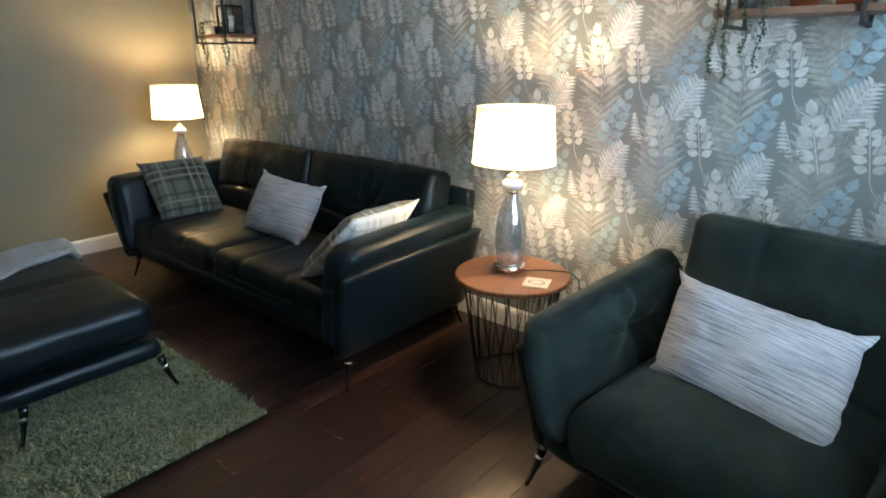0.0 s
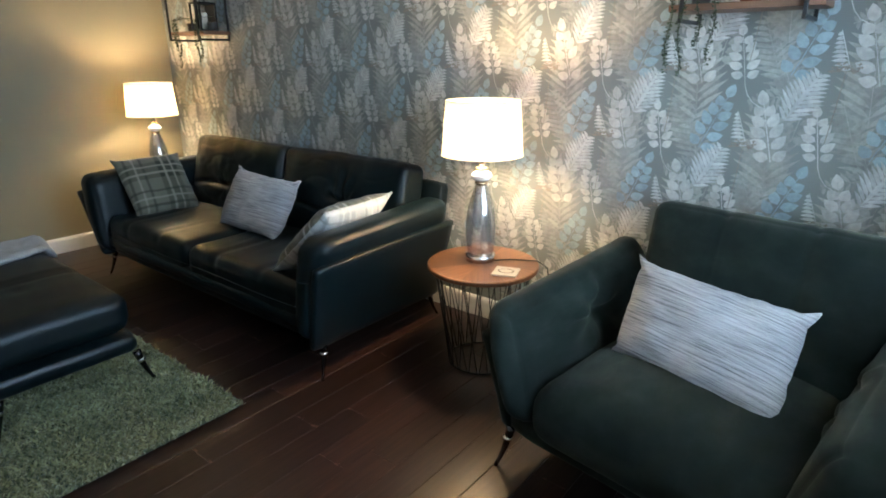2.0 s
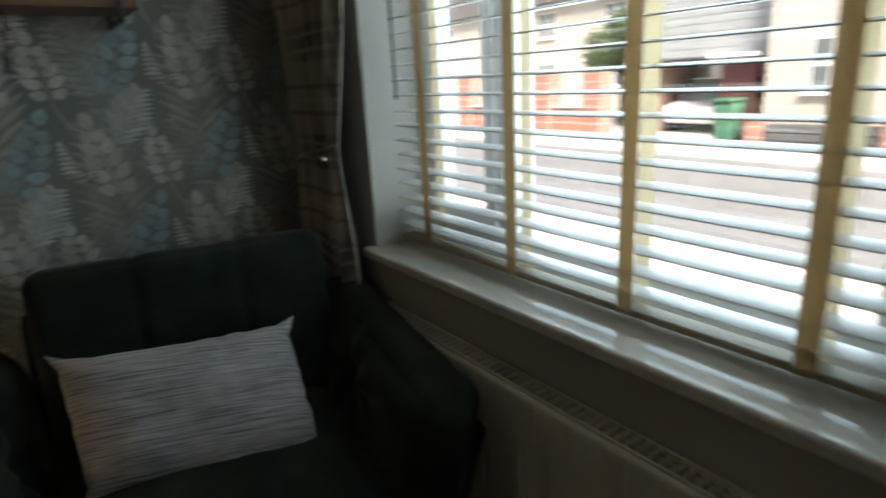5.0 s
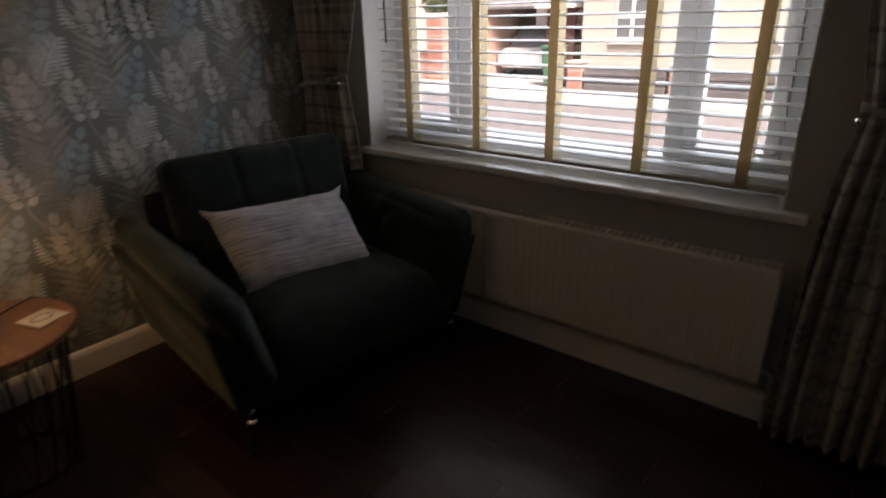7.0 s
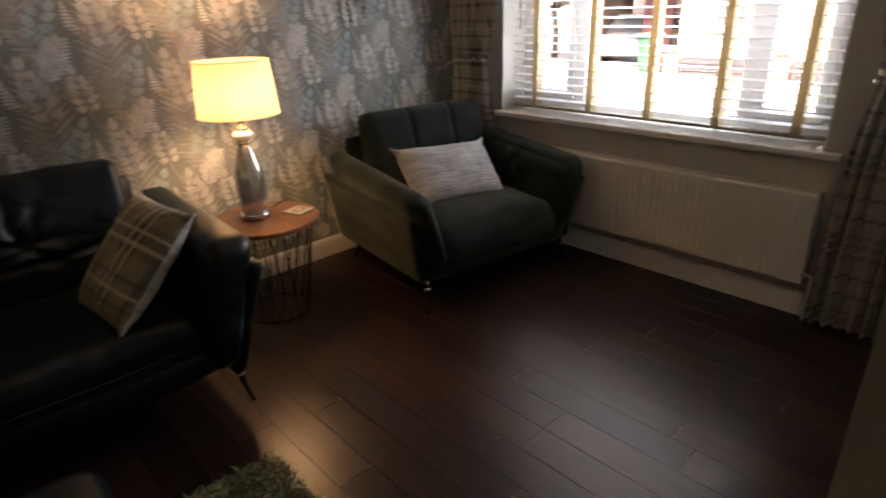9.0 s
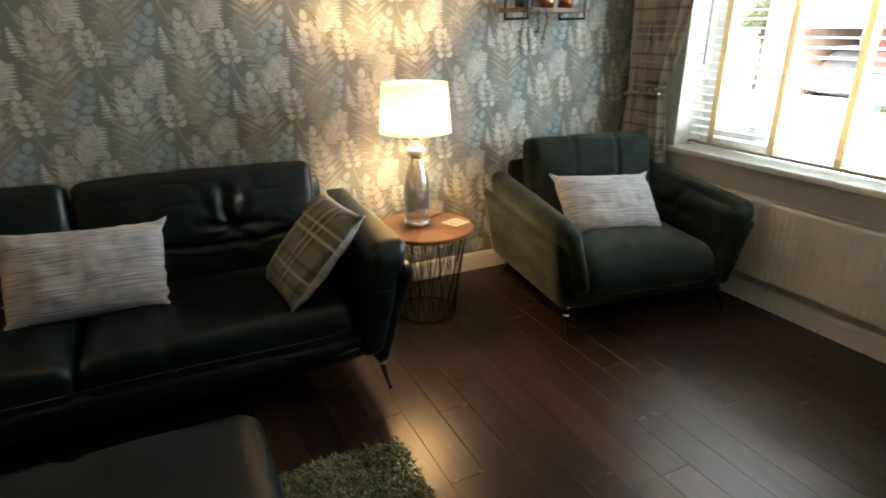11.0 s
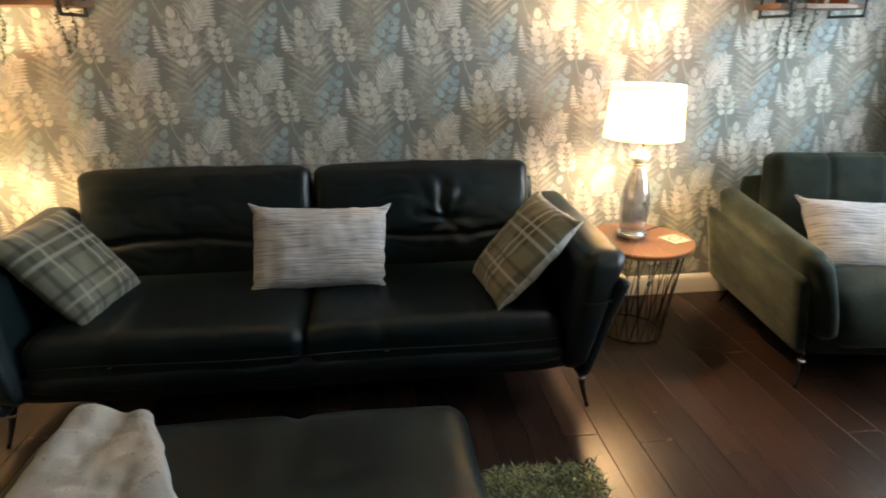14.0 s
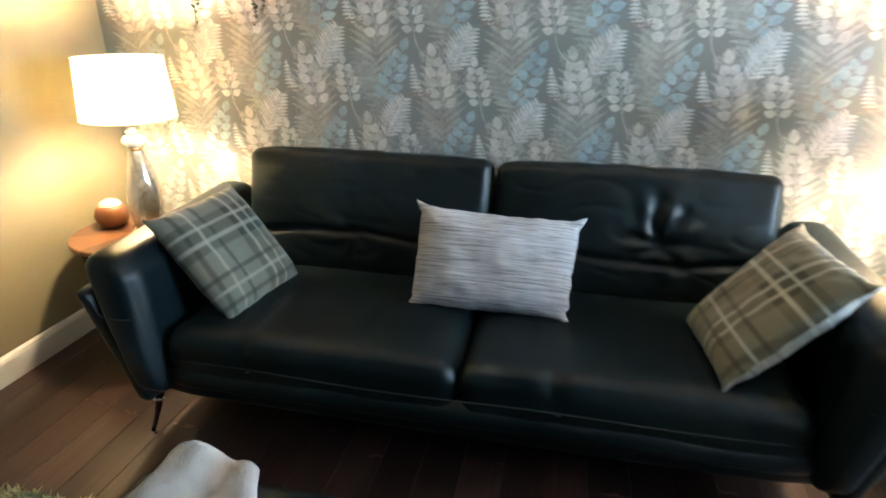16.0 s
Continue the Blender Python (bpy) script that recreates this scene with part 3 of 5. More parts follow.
# ---- furniture ----
def blade_leg(m, parent, height=0.155, lean=(0.0, 0.05)):
    """A slim tapering metal leg with a bright collar; foot at the origin of m."""
    pts, radii = [], []
    for k in range(9):
        t = k / 8
        pts.append((lean[0] * t, lean[1] * t * (1.5 - 0.5 * t), height * t))
        radii.append(0.0065 + 0.0105 * t ** 1.5)
    leg = part("leg", tube(pts, radii, 12), GUNMETAL, parent, "slim black chrome leg")
    leg.matrix_local = m
    collar = part("collar", lathe([(0.010, 0.010), (0.0165, 0.006), (0.0175, 0.0), (0.0155, -0.006)], 14), CHROME, leg, "bright chrome collar")
    collar.matrix_local = pose(lean[0] * 0.7, lean[1] * 0.75, height * 0.70, -14)
    return leg


def wrinkle(p, k, amount):
    return Vector((noise.noise(p * k + Vector((3, 1, 7))), noise.noise(p * k + Vector((9, 4, 2))), noise.noise(p * k))) * amount


# sofa
sofa = thing("sofa", pose(2.375, 0, 0), "dark green leather three-seat sofa on slim metal legs", "sofa")
HW = 0.915


def seat_shape(p, u):
    q = p.copy()
    top = max(0.0, u.z)
    q.z += 0.022 * top * (1 - (u.x) ** 6) * (1 - 0.35 * u.y * u.y)
    if u.z > 0:
        q.z -= 0.026 * math.exp(-((p.x + 0.20) / 0.012) ** 2) * max(0, 0.2 - 0.9 * u.y)
        q.z -= 0.022 * math.exp(-((p.x - 0.16) / 0.012) ** 2) * max(0, 0.1 - 0.9 * u.y)
        q.z -= 0.012 * math.exp(-(((p.x + 0.05) / 0.20) ** 2 + ((p.y + 0.02) / 0.18) ** 2))
        q.z += 0.0035 * math.sin(p.x * 70 + 14 * p.y) * math.exp(-(((p.x + 0.20) / 0.10) ** 2 + ((p.y + 0.10) / 0.16) ** 2))
    if u.y < 0:
        q.y += 0.010 * math.exp(-((p.x + 0.20) / 0.010) ** 2) * max(0, u.z + 0.6)
    q += wrinkle(p, 7, 0.004)
    return q


part("base_frame", soft_box(2.03, 0.80, 0.10, 0.035, 12, lambda p, u: p + Vector((0, 0, 0.012 * u.x ** 4)), pose(0, -0.53, 0.185)), LEATHER, sofa)
for s in (-1, 1):
    part("seat_cushion", soft_box(HW + 0.004, 0.62, 0.18, 0.055, 40, seat_shape, pose(s * HW / 2, -0.645, 0.295)), LEATHER, sofa, "creased leather seat cushion")
STITCH = plain_paint("pale_green_thread", (0.014, 0.018, 0.017), 0.6, 0.1, 400.0, 0.1)
part("front_roll", soft_box(1.86, 0.10, 0.085, 0.04, 18, lambda p, u: p + wrinkle(p, 9, 0.003), pose(0, -0.915, 0.235)), LEATHER, sofa)


def back_shape(side):
    cx, cz, deep = (0.10, -0.01, 1.0) if side > 0 else (-0.03, -0.05, 0.45)

    def f(p, u):
        q = p.copy()
        front = max(0.0, -u.y)
        q.y -= 0.030 * front * (1 - u.x ** 4) * (1 - (abs(u.z) ** 3))
        fold = math.exp(-((p.z + 0.060 + 0.015 * math.sin(p.x * 7 + side)) / 0.014) ** 2)
        q.y += 0.014 * front * fold * (1 - u.x ** 8)
        dx, dz = p.x - cx, p.z - cz
        far, ang = math.hypot(dx, dz), math.atan2(dz, dx)
        q.y += 0.022 * deep * front * math.exp(-(far / 0.040) ** 2)
        q.y += 0.0075 * deep * front * math.sin(ang * 7 + side + 2 * noise.noise(p * 9)) * math.exp(-((far - 0.075) / 0.05) ** 2)
        if dz > 0:
            q.y += 0.011 * deep * front * math.cos((dx + 0.02) * (105 - 260 * dz)) * math.exp(-((dx + 0.02) / 0.075) ** 2) * math.exp(-((dz - 0.10) / 0.075) ** 2)
        crease = abs(noise.noise(Vector((p.x * 5, p.z * 11 + side * 4, 2.0))))
        q.y += 0.0030 * front * math.exp(-(crease / 0.07) ** 2) * (1 - u.x ** 6)
        q.z -= 0.012 * max(0, u.z) * abs(u.x) ** 5
        q.z += 0.004 * max(0, u.z) * noise.noise(Vector((p.x * 14, 1.0, side)))
        return q + wrinkle(p, 8, 0.005)
    return f


for s in (-1, 1):
    part("back_cushion", soft_box(0.928, 0.16, 0.50, 0.036, 60, back_shape(s), pose(s * 0.472, -0.275, 0.565, -14)), LEATHER, sofa, "creased leather back cushion with a button fold")
part("back_shell", soft_box(2.02, 0.08, 0.55, 0.03, 12, lambda p, u: p, pose(0, -0.13, 0.435, -9)), LEATHER, sofa)


def arm_parts(owner, mat, depth0, depth1, side, z_shell, z_pad, pad, pad_thick, pad_flare, shell, shell_flare, rise, taper, nose=0.0):
    """A flared arm: an outer panel and a padded inner arm, mirrored by side; pad and shell are their middles at the foot."""
    dy, cy = abs(depth1 - depth0), (depth0 + depth1) / 2

    def flare_shell(p, u):
        q = p.copy()
        q.x += shell_flare * ((u.z + 1) / 2) ** 1.1
        q.y -= 0.02 * u.z * (1 if u.y < 0 else 0.2)
        q.z += rise * 0.6 * (u.y + 1) / 2 * (u.z + 1) / 2
        q.x = side * q.x
        return q + wrinkle(p, 6, 0.002)

    def flare_pad(p, u):
        q = p.copy()
        q.x = q.x * (taper + (1 - taper) * ((u.z + 1) / 2) ** 0.8) + pad_flare * ((u.z + 1) / 2) ** 1.15
        q.z += 0.012 * max(0, u.z) * (1 - u.x * u.x) + rise * (u.y + 1) / 2 * (u.z + 1) / 2
        if u.y < 0:
            q.y -= (0.022 + nose) * (1 - u.x * u.x) * (1 - u.z * u.z)
        if owner.get("tufted", 0):
            near = math.hypot(p.y - 0.01, p.z - 0.06)
            ang = math.atan2(p.z - 0.06, p.y - 0.01)
            q.x += max(0, -u.x) * (0.036 * math.exp(-(near / 0.040) ** 2) + 0.015 * math.exp(-(math.sin(ang) / 0.13) ** 2) * math.exp(-((near - 0.07) / 0.11) ** 2) + 0.010 * math.cos(ang * 5 + 1.0) * math.exp(-((near - 0.075) / 0.045) ** 2) - 0.012 * (1 - u.y * u.y) * (1 - u.z * u.z))
        q.x = side * q.x
        return q + wrinkle(p, 7, 0.004)

    shell_bm = soft_box(0.05, dy + 0.02, z_shell - 0.135, 0.022, 16, flare_shell, pose(side * shell, cy + nose * 0.7, (z_shell + 0.135) / 2))
    low, edge = (0.20, 0.062) if owner.get("tufted", 0) else (0.17, 0.058)
    pad_bm = soft_box(pad_thick, dy - 0.02, z_pad - low, edge, 40, flare_pad, pose(side * pad, cy - 0.012 - nose, (z_pad + low) / 2))
    for bm in (shell_bm, pad_bm):
        bmesh.ops.recalc_face_normals(bm, faces=bm.faces[:])
    part("arm_panel", shell_bm, mat, owner)
    part("arm_pad", pad_bm, mat, owner)


for side in (-1, 1):
    arm_parts(sofa, LEATHER, -0.985, -0.17, side, 0.535, 0.620, 0.958, 0.178, 0.088, 0.998, 0.108, 0.03, 0.5)
for x, y, turn in ((-1.02, -0.945, -30), (1.03, -0.955, 30), (-0.98, -0.13, -150), (0.98, -0.13, 150)):
    blade_leg(pose(x, y, 0, 0, 0, turn), sofa)
bm = tube([(x, -0.952 - 0.012 * math.cos(x * 1.5), 0.300 + 0.004 * math.sin(7 * x)) for x in np.linspace(-0.9, 0.9, 40)], 0.0022, 6)
part("seam_piping", bm, STITCH, sofa, "pale stitched seam")
for side in (-1, 1):
    part("arm_stitching", tube([(side * 0.955, -1.010, 0.46), (side * 0.99, -1.022, 0.462), (side * 1.03, -1.020, 0.463), (side * 1.062, -1.004, 0.463)], 0.0016, 6), STITCH, sofa)

# armchair
chair = thing("armchair", pose(4.745, -1.0, 0, 0, 0, -8), "bottle green velvet armchair with flared buttoned arms", "armchair")
chair["tufted"] = 1


def chair_seat(p, u):
    q = p.copy()
    q.z += 0.075 * max(0, u.z) * (1 - abs(u.x) ** 2.2) * (1 - 0.5 * u.y * u.y)
    q.z -= 0.018 * max(0, u.z) * math.exp(-((p.x / 0.03) ** 2 + ((p.y) / 0.03) ** 2))
    q.y -= 0.02 * max(0, -u.y) * (1 - u.x * u.x) * (1 - u.z * u.z)
    return q + wrinkle(p, 6, 0.004)


def chair_back(p, u):
    q = p.copy()
    front = max(0.0, -u.y)
    q.y -= 0.03 * front * (1 - u.x ** 4) * (1 - u.z ** 4)
    for x in (-0.13, 0.13):
        q.y += 0.011 * front * math.exp(-((p.x - x) / 0.012) ** 2)
        q.z -= 0.006 * max(0, u.z) * math.exp(-((p.x - x) / 0.012) ** 2)
    return q + wrinkle(p, 6, 0.004)


part("base_frame", soft_box(0.90, 0.80, 0.10, 0.03, 10, None, pose(-0.01, 0.42, 0.175)), VELVET, chair)
part("seat_cushion", soft_box(0.76, 0.68, 0.20, 0.085, 26, chair_seat, pose(0, 0.330, 0.250)), VELVET, chair)
part("backrest", soft_box(0.75, 0.15, 0.56, 0.048, 54, chair_back, pose(0.014, 0.675, 0.535, -12)), VELVET, chair, "channelled velvet backrest")
part("back_shell", soft_box(0.84, 0.07, 0.52, 0.03, 10, None, pose(0.01, 0.79, 0.42, -10)), VELVET, chair)
for side, pad, thick, panel in ((-1, 0.392, 0.135, 0.465), (1, 0.368, 0.165, 0.445)):
    arm_parts(chair, VELVET, 0.0, 0.84, side, 0.475, 0.560, pad, thick, 0.103, panel, 0.070, 0.065, 0.72, 0.016)
for x, y, turn in ((-0.478, -0.01, -35), (0.44, 0.0, 35), (-0.43, 0.80, -150), (0.43, 0.80, 150)):
    blade_leg(pose(x, y, 0, 0, 0, turn), chair, 0.15)

# footstool
stool = thing("footstool", pose(2.325, -1.715, 0), "dark green leather footstool on slim metal legs", "footstool")


def stool_top(p, u):
    q = p.copy()
    q.z += 0.02 * max(0, u.z) * (1 - u.x ** 4) * (1 - u.y ** 4)
    for x in (0.10,):
        q.z -= 0.014 * max(0, u.z) * math.exp(-((p.x - x) / 0.016) ** 2)
    q.z -= 0.012 * max(0, u.z) * math.exp(-(((p.x - 0.2) / 0.03) ** 2 + (p.y / 0.03) ** 2))
    return q + wrinkle(p, 7, 0.004)


part("cushion", soft_box(1.06, 0.57, 0.165, 0.06, 26, stool_top, pose(0, 0, 0.335)), LEATHER, stool, "creased leather top cushion")
part("base_frame", soft_box(1.05, 0.59, 0.09, 0.04, 14, lambda p, u: p + wrinkle(p, 7, 0.002), pose(0, 0, 0.197)), LEATHER, stool)
for x, y, turn in ((0.535, 0.32, 150), (0.535, -0.235, 40), (-0.5, 0.30, -150), (-0.5, -0.24, -40)):
    leg = blade_leg(pose(x, y, 0.018, 0, 0, turn), stool, 0.138)


# rug
def shag(name, owner, place, count, mat, length, width, spread):
    """Many short bent tufts; place(rng) gives a root and its up direction."""
    rng = np.random.default_rng(7)
    verts, faces = [], []
    for _ in range(count):
        root, up = place(rng)
        a = rng.uniform(0, 2 * math.pi)
        side = Vector((math.cos(a), math.sin(a), 0)) * width * rng.uniform(0.6, 1.2)
        bend = Vector((rng.normal(), rng.normal(), 0)) * spread
        tall = length * rng.uniform(0.6, 1.25)
        mid, tip = root + up * tall * 0.6 + bend * 0.35, root + up * tall * 0.9 + bend
        k = len(verts)
        verts += [root - side, root + side, mid + side * 0.8, mid - side * 0.8, tip]
        faces += [(k, k + 1, k + 2, k + 3), (k + 3, k + 2, k + 4)]
    ob = raw(name, verts, faces, mat, owner)
    return tagged(ob, kind="stuff")


rug = thing("rug", pose(0, 0, 0), "olive green shaggy rug under the footstool", "rug")
part("backing", soft_box(2.22, 1.10, 0.016, 0.007, 20, None, pose(2.19, -1.83, 0.009)), RUG_BASE, rug)


def rug_place(rng):
    return Vector((rng.uniform(1.072, 3.312), rng.uniform(-2.39, -1.272), 0.012)), Vector((0, 0, 1))


shag("tuft", rug, rug_place, 60000, RUG, 0.021, 0.0046, 0.015)

# throw over the footstool
throw = thing("throw_blanket", pose(0, 0, 0), "pale grey fleece throw draped over the footstool", "blanket")


def throw_point(u, v):
    """u across the throw, v along it from the sofa side over the top."""
    x0, x1 = 1.90 - 0.05 * v - 0.02 * math.exp(-v * 8), 2.03 + 0.29 * v
    y = -1.410 - 0.595 * v + 0.05 * u * v
    k = min(1.0, v / 0.13)
    x = (x0 + x1) / 2 + (x1 - x0) * (u - 0.5) * (0.62 + 0.38 * math.sqrt(1 - (1 - k) ** 2))
    z = 0.453 - 0.010 * (1 - k) + 0.006 * math.sin(u * 6 + v * 2) + 0.008 * math.sin(v * 11 + u * 3) - 0.016 * max(0.0, abs(2 * u - 1) - 0.75) ** 2 * 16
    if y > -1.465:
        z -= ((y + 1.465) / 0.05) ** 2 * 0.05
    if x < 1.88:
        z -= ((1.88 - x) / 0.035) ** 2 * 0.05
    p = Vector((x, y, z))
    return p + Vector((0.012 * noise.noise(p * 9), 0.012 * noise.noise(p * 7), 0.016 * noise.noise(p * 12) + 0.006 * noise.noise(p * 30)))


bm = bmesh.new()
grid = [[bm.verts.new(throw_point(i / 30, j / 50)) for i in range(31)] for j in range(51)]
for j in range(50):
    for i in range(30):
        bm.faces.new((grid[j][i], grid[j][i + 1], grid[j + 1][i + 1], grid[j + 1][i]))
cloth = part("cloth", bm, FLEECE, throw)
cloth.modifiers.new("thickness", "SOLIDIFY").thickness = 0.026
cloth.modifiers["thickness"].offset = 0.0


def throw_place(rng):
    return throw_point(rng.uniform(0, 1), rng.uniform(0, 1)) + Vector((0, 0, 0.011)), Vector((0, 0, 1))


shag("fleece_nap", throw, throw_place, 26000, FLEECE, 0.003, 0.0016, 0.004)


# cushions
def pillow(name, tl, tr, br, bl, thick, mat, label, ears=1.0, back=None):
    """A stuffed cushion between four corners, seen from its front, with pinched corners; back is a second cloth behind."""
    tl, tr, br, bl = map(Vector, (tl, tr, br, bl))
    mid = (tl + tr + br + bl) / 4
    ux = ((tr - tl) + (br - bl)).normalized()
    uz = ux.cross(((tl - bl) + (tr - br))).normalized()
    m = Matrix.Translation(mid) @ Matrix((ux, uz.cross(ux), uz)).transposed().to_4x4()
    inv = m.inverted()
    c = [inv @ p for p in (bl, br, tr, tl)]
    bm, n, sheets = bmesh.new(), 44, []
    for s in (1, -1):
        rows = []
        for j in range(n + 1):
            row = []
            for i in range(n + 1):
                u, v = i / n, j / n
                p = (c[0] * (1 - u) + c[1] * u) * (1 - v) + (c[3] * (1 - u) + c[2] * u) * v
                a, b = 2 * u - 1, 2 * v - 1
                p -= Vector((p.x * 0.018 * (1 - b * b), p.y * 0.034 * (1 - a * a), 0))
                puff = ((1 - a ** 4) * (1 - b ** 4)) ** 0.55
                ear = (abs(a) * abs(b)) ** 9
                tuck = math.exp(-(((1 - abs(a)) - 0.10) / 0.05) ** 2) * abs(b) ** 8 + math.exp(-(((1 - abs(b)) - 0.16) / 0.07) ** 2) * abs(a) ** 8
                p -= Vector((p.x, p.y, 0)) * 0.035 * tuck * ears
                p += Vector((0.016 * a, 0.016 * b, 0.030 * (noise.noise(Vector((a * 2, b * 2, thick * 50))) + 0.25))) * ear * ears
                edge = max(abs(a), abs(b)) ** 10
                p += Vector((noise.noise(Vector((b * 5, a, 3.0))), noise.noise(Vector((a * 5, b, 8.0))), 0)) * 0.006 * edge
                crease = math.cos(14 * math.atan2(1.05 - abs(b), 1.05 - abs(a))) * math.exp(-(math.hypot(1 - abs(a), 1 - abs(b)) / 0.38) ** 2)
                p.z += s * (thick / 2 * puff + 0.002 + 0.006 * ear * ears + 0.005 * crease * puff ** 0.5)
                p.z += (0.009 * noise.noise(Vector((p.x * 8, p.y * 8, s * 3.0))) + 0.007 * noise.noise(Vector((p.x * 20, p.y * 20, s * 5.0)))) * puff
                row.append(bm.verts.new(p))
            rows.append(row)
        sheets.append(rows)
        for j in range(n):
            for i in range(n):
                q = (rows[j][i], rows[j][i + 1], rows[j + 1][i + 1], rows[j + 1][i])
                bm.faces.new(q if s > 0 else q[::-1])
    f, b = sheets
    rim = [(0, i) for i in range(n)] + [(j, n) for j in range(n)] + [(n, n - i) for i in range(n)] + [(n - j, 0) for j in range(n)]
    for (j, i), (jj, ii) in zip(rim, rim[1:] + rim[:1]):
        bm.faces.new((b[j][i], b[jj][ii], f[jj][ii], f[j][i]))
    ob = thing(name, m, label, "cushion")
    cover = part("cover", bm, mat, ob)
    if back:
        cover.data.materials.append(back)
        for f in cover.data.polygons:
            if f.index >= n * n:
                f.material_index = 1
    return ob


pillow("cushion", (2.150, -0.44, 0.685), (2.685, -0.45, 0.668), (2.662, -0.61, 0.390), (2.150, -0.605, 0.388), 0.15, GREY_FABRIC, "grey and white streaked oblong cushion on the sofa")
pillow("cushion", (4.515, -0.447, 0.640), (5.030, -0.562, 0.622), (5.012, -0.780, 0.328), (4.520, -0.640, 0.378), 0.17, GREY_FABRIC, "grey and white streaked oblong cushion on the armchair")
pillow("cushion", (1.385, -0.83, 0.695), (1.44, -0.45, 0.705), (1.69, -0.47, 0.385), (1.635, -0.84, 0.390), 0.13, PLAID, "green and grey plaid square cushion against the sofa arm", 0.5)
pillow("cushion", (3.33, -0.43, 0.70), (3.36, -0.84, 0.70), (3.06, -0.90, 0.405), (3.03, -0.53, 0.385), 0.13, PLAID_OLIVE, "green plaid square cushion with a cream back on the sofa", 0.5, PLAID_CREAM)


# side tables
def side_table(m):
    ob = thing("side_table", m, "round walnut side table on a black wire basket base", "table", "side tables beside the sofa")
    top = thing("tabletop", pose(0, 0, 0), "", "")
    top.parent = ob
    R, n = 0.238, 8
    for k in range(n):
        bm = bmesh.new()
        a0, a1 = 2 * math.pi * k / n, 2 * math.pi * (k + 1) / n
        arcs = [(0.0005, 0.462), (R - 0.004, 0.462), (R, 0.458), (R, 0.446), (R - 0.004, 0.442), (0.0005, 0.442)]
        rows = [[bm.verts.new((r * math.cos(a0 + (a1 - a0) * j / 6), r * math.sin(a0 + (a1 - a0) * j / 6), z)) for j in range(7)] for r, z in arcs]
        for p, q in zip(rows, rows[1:]):
            for j in range(6):
                bm.faces.new((p[j], q[j], q[j + 1], p[j + 1]))
        seg = part("veneer_segment", bm, VENEER, top, smooth=False)
        turn = pose(0, 0, 0, 0, 0, math.degrees((a0 + a1) / 2))
        seg.data.transform(turn.inverted())
        seg.matrix_local = turn
    for name, r, z in (("upper_ring", 0.205, 0.4385), ("lower_ring", 0.145, 0.006)):
        pts = [(r * math.cos(2 * math.pi * k / 48), r * math.sin(2 * math.pi * k / 48), z) for k in range(49)]
        part(name, tube(pts, 0.0045, 8), BLACK_METAL, ob)
    wires = 20
    for k in range(wires):
        for s in (-1, 1):
            a, b = 2 * math.pi * k / wires, 2 * math.pi * (k + s * 0.9) / wires
            if k == 0 and s == -1:
                wire = part("wire", tube([(0.205 * math.cos(a), 0.205 * math.sin(a), 0.436), (0.145 * math.cos(b), 0.145 * math.sin(b), 0.008)], 0.0024, 6), BLACK_METAL, ob)
                mirror = part("wire", tube([(0.205 * math.cos(a), 0.205 * math.sin(a), 0.436), (0.145 * math.cos(-b), 0.145 * math.sin(-b), 0.008)], 0.0024, 6), BLACK_METAL, ob)
                continue
            if k == 0:
                continue
            w = new("wire", (wire if s < 0 else mirror).data)
            w.parent = ob
            w.matrix_local = pose(0, 0, 0, 0, 0, 360 * k / wires)
    return ob


table = side_table(pose(3.82, -0.385, 0, 0, 0, 12))
copy_thing(table, pose(0.945, -0.375, 0, 0, 0, 30))


# table lamps
def table_lamp(m):
    ob = thing("table_lamp", m, "lit table lamp, silver glass base, cream drum shade", "lamp", "lit table lamps beside the sofa")
    part("base_plate", lathe([(0.058, 0.0), (0.064, 0.003), (0.064, 0.027), (0.061, 0.0295), (0.0, 0.0298)], 40), CHROME, ob, "polished chrome foot")
    part("body", lathe([(0.050, 0.029), (0.055, 0.034), (0.060, 0.07), (0.0645, 0.12), (0.064, 0.17), (0.058, 0.22), (0.046, 0.27), (0.034, 0.305), (0.026, 0.325), (0.022, 0.332)], 40), MERCURY, ob, "silvered glass bottle body")
    for z in (0.338, 0.398):
        part("neck_ring", lathe([(0.020, z - 0.008), (0.026, z - 0.004), (0.027, z), (0.026, z + 0.004), (0.020, z + 0.008)], 24), GOLD, ob, "beaded metal ring")
    part("glass_ball", lathe([(0.012, 0.344)] + [(0.044 * math.sin(math.pi * k / 12), 0.368 - 0.025 * math.cos(math.pi * k / 12)) for k in range(2, 11)] + [(0.012, 0.392)], 32), PEARL, ob, "pale silvered glass ball")
    part("stem", lathe([(0.012, 0.405), (0.014, 0.43), (0.014, 0.50), (0.009, 0.516)], 16), CHROME, ob)
    part("bulb", lathe([(0.013, 0.516), (0.016, 0.526), (0.029, 0.561), (0.031, 0.581), (0.024, 0.601), (0.010, 0.611), (0.0, 0.613)], 20), BULB_GLASS, ob, "lit bulb").visible_shadow = False
    bm = lathe([(0.166, 0.452), (0.149, 0.671), (0.1475, 0.671), (0.1645, 0.452)], 56, cap=False)
    shade = part("shade", bm, SHADE, ob, "glowing cream fabric drum shade")
    for r, z in ((0.1665, 0.454), (0.1495, 0.669)):
        pts = [(r * math.cos(2 * math.pi * k / 56), r * math.sin(2 * math.pi * k / 56), z) for k in range(57)]
        part("rim", tube(pts, 0.002, 6), SHADE, shade)
    return ob


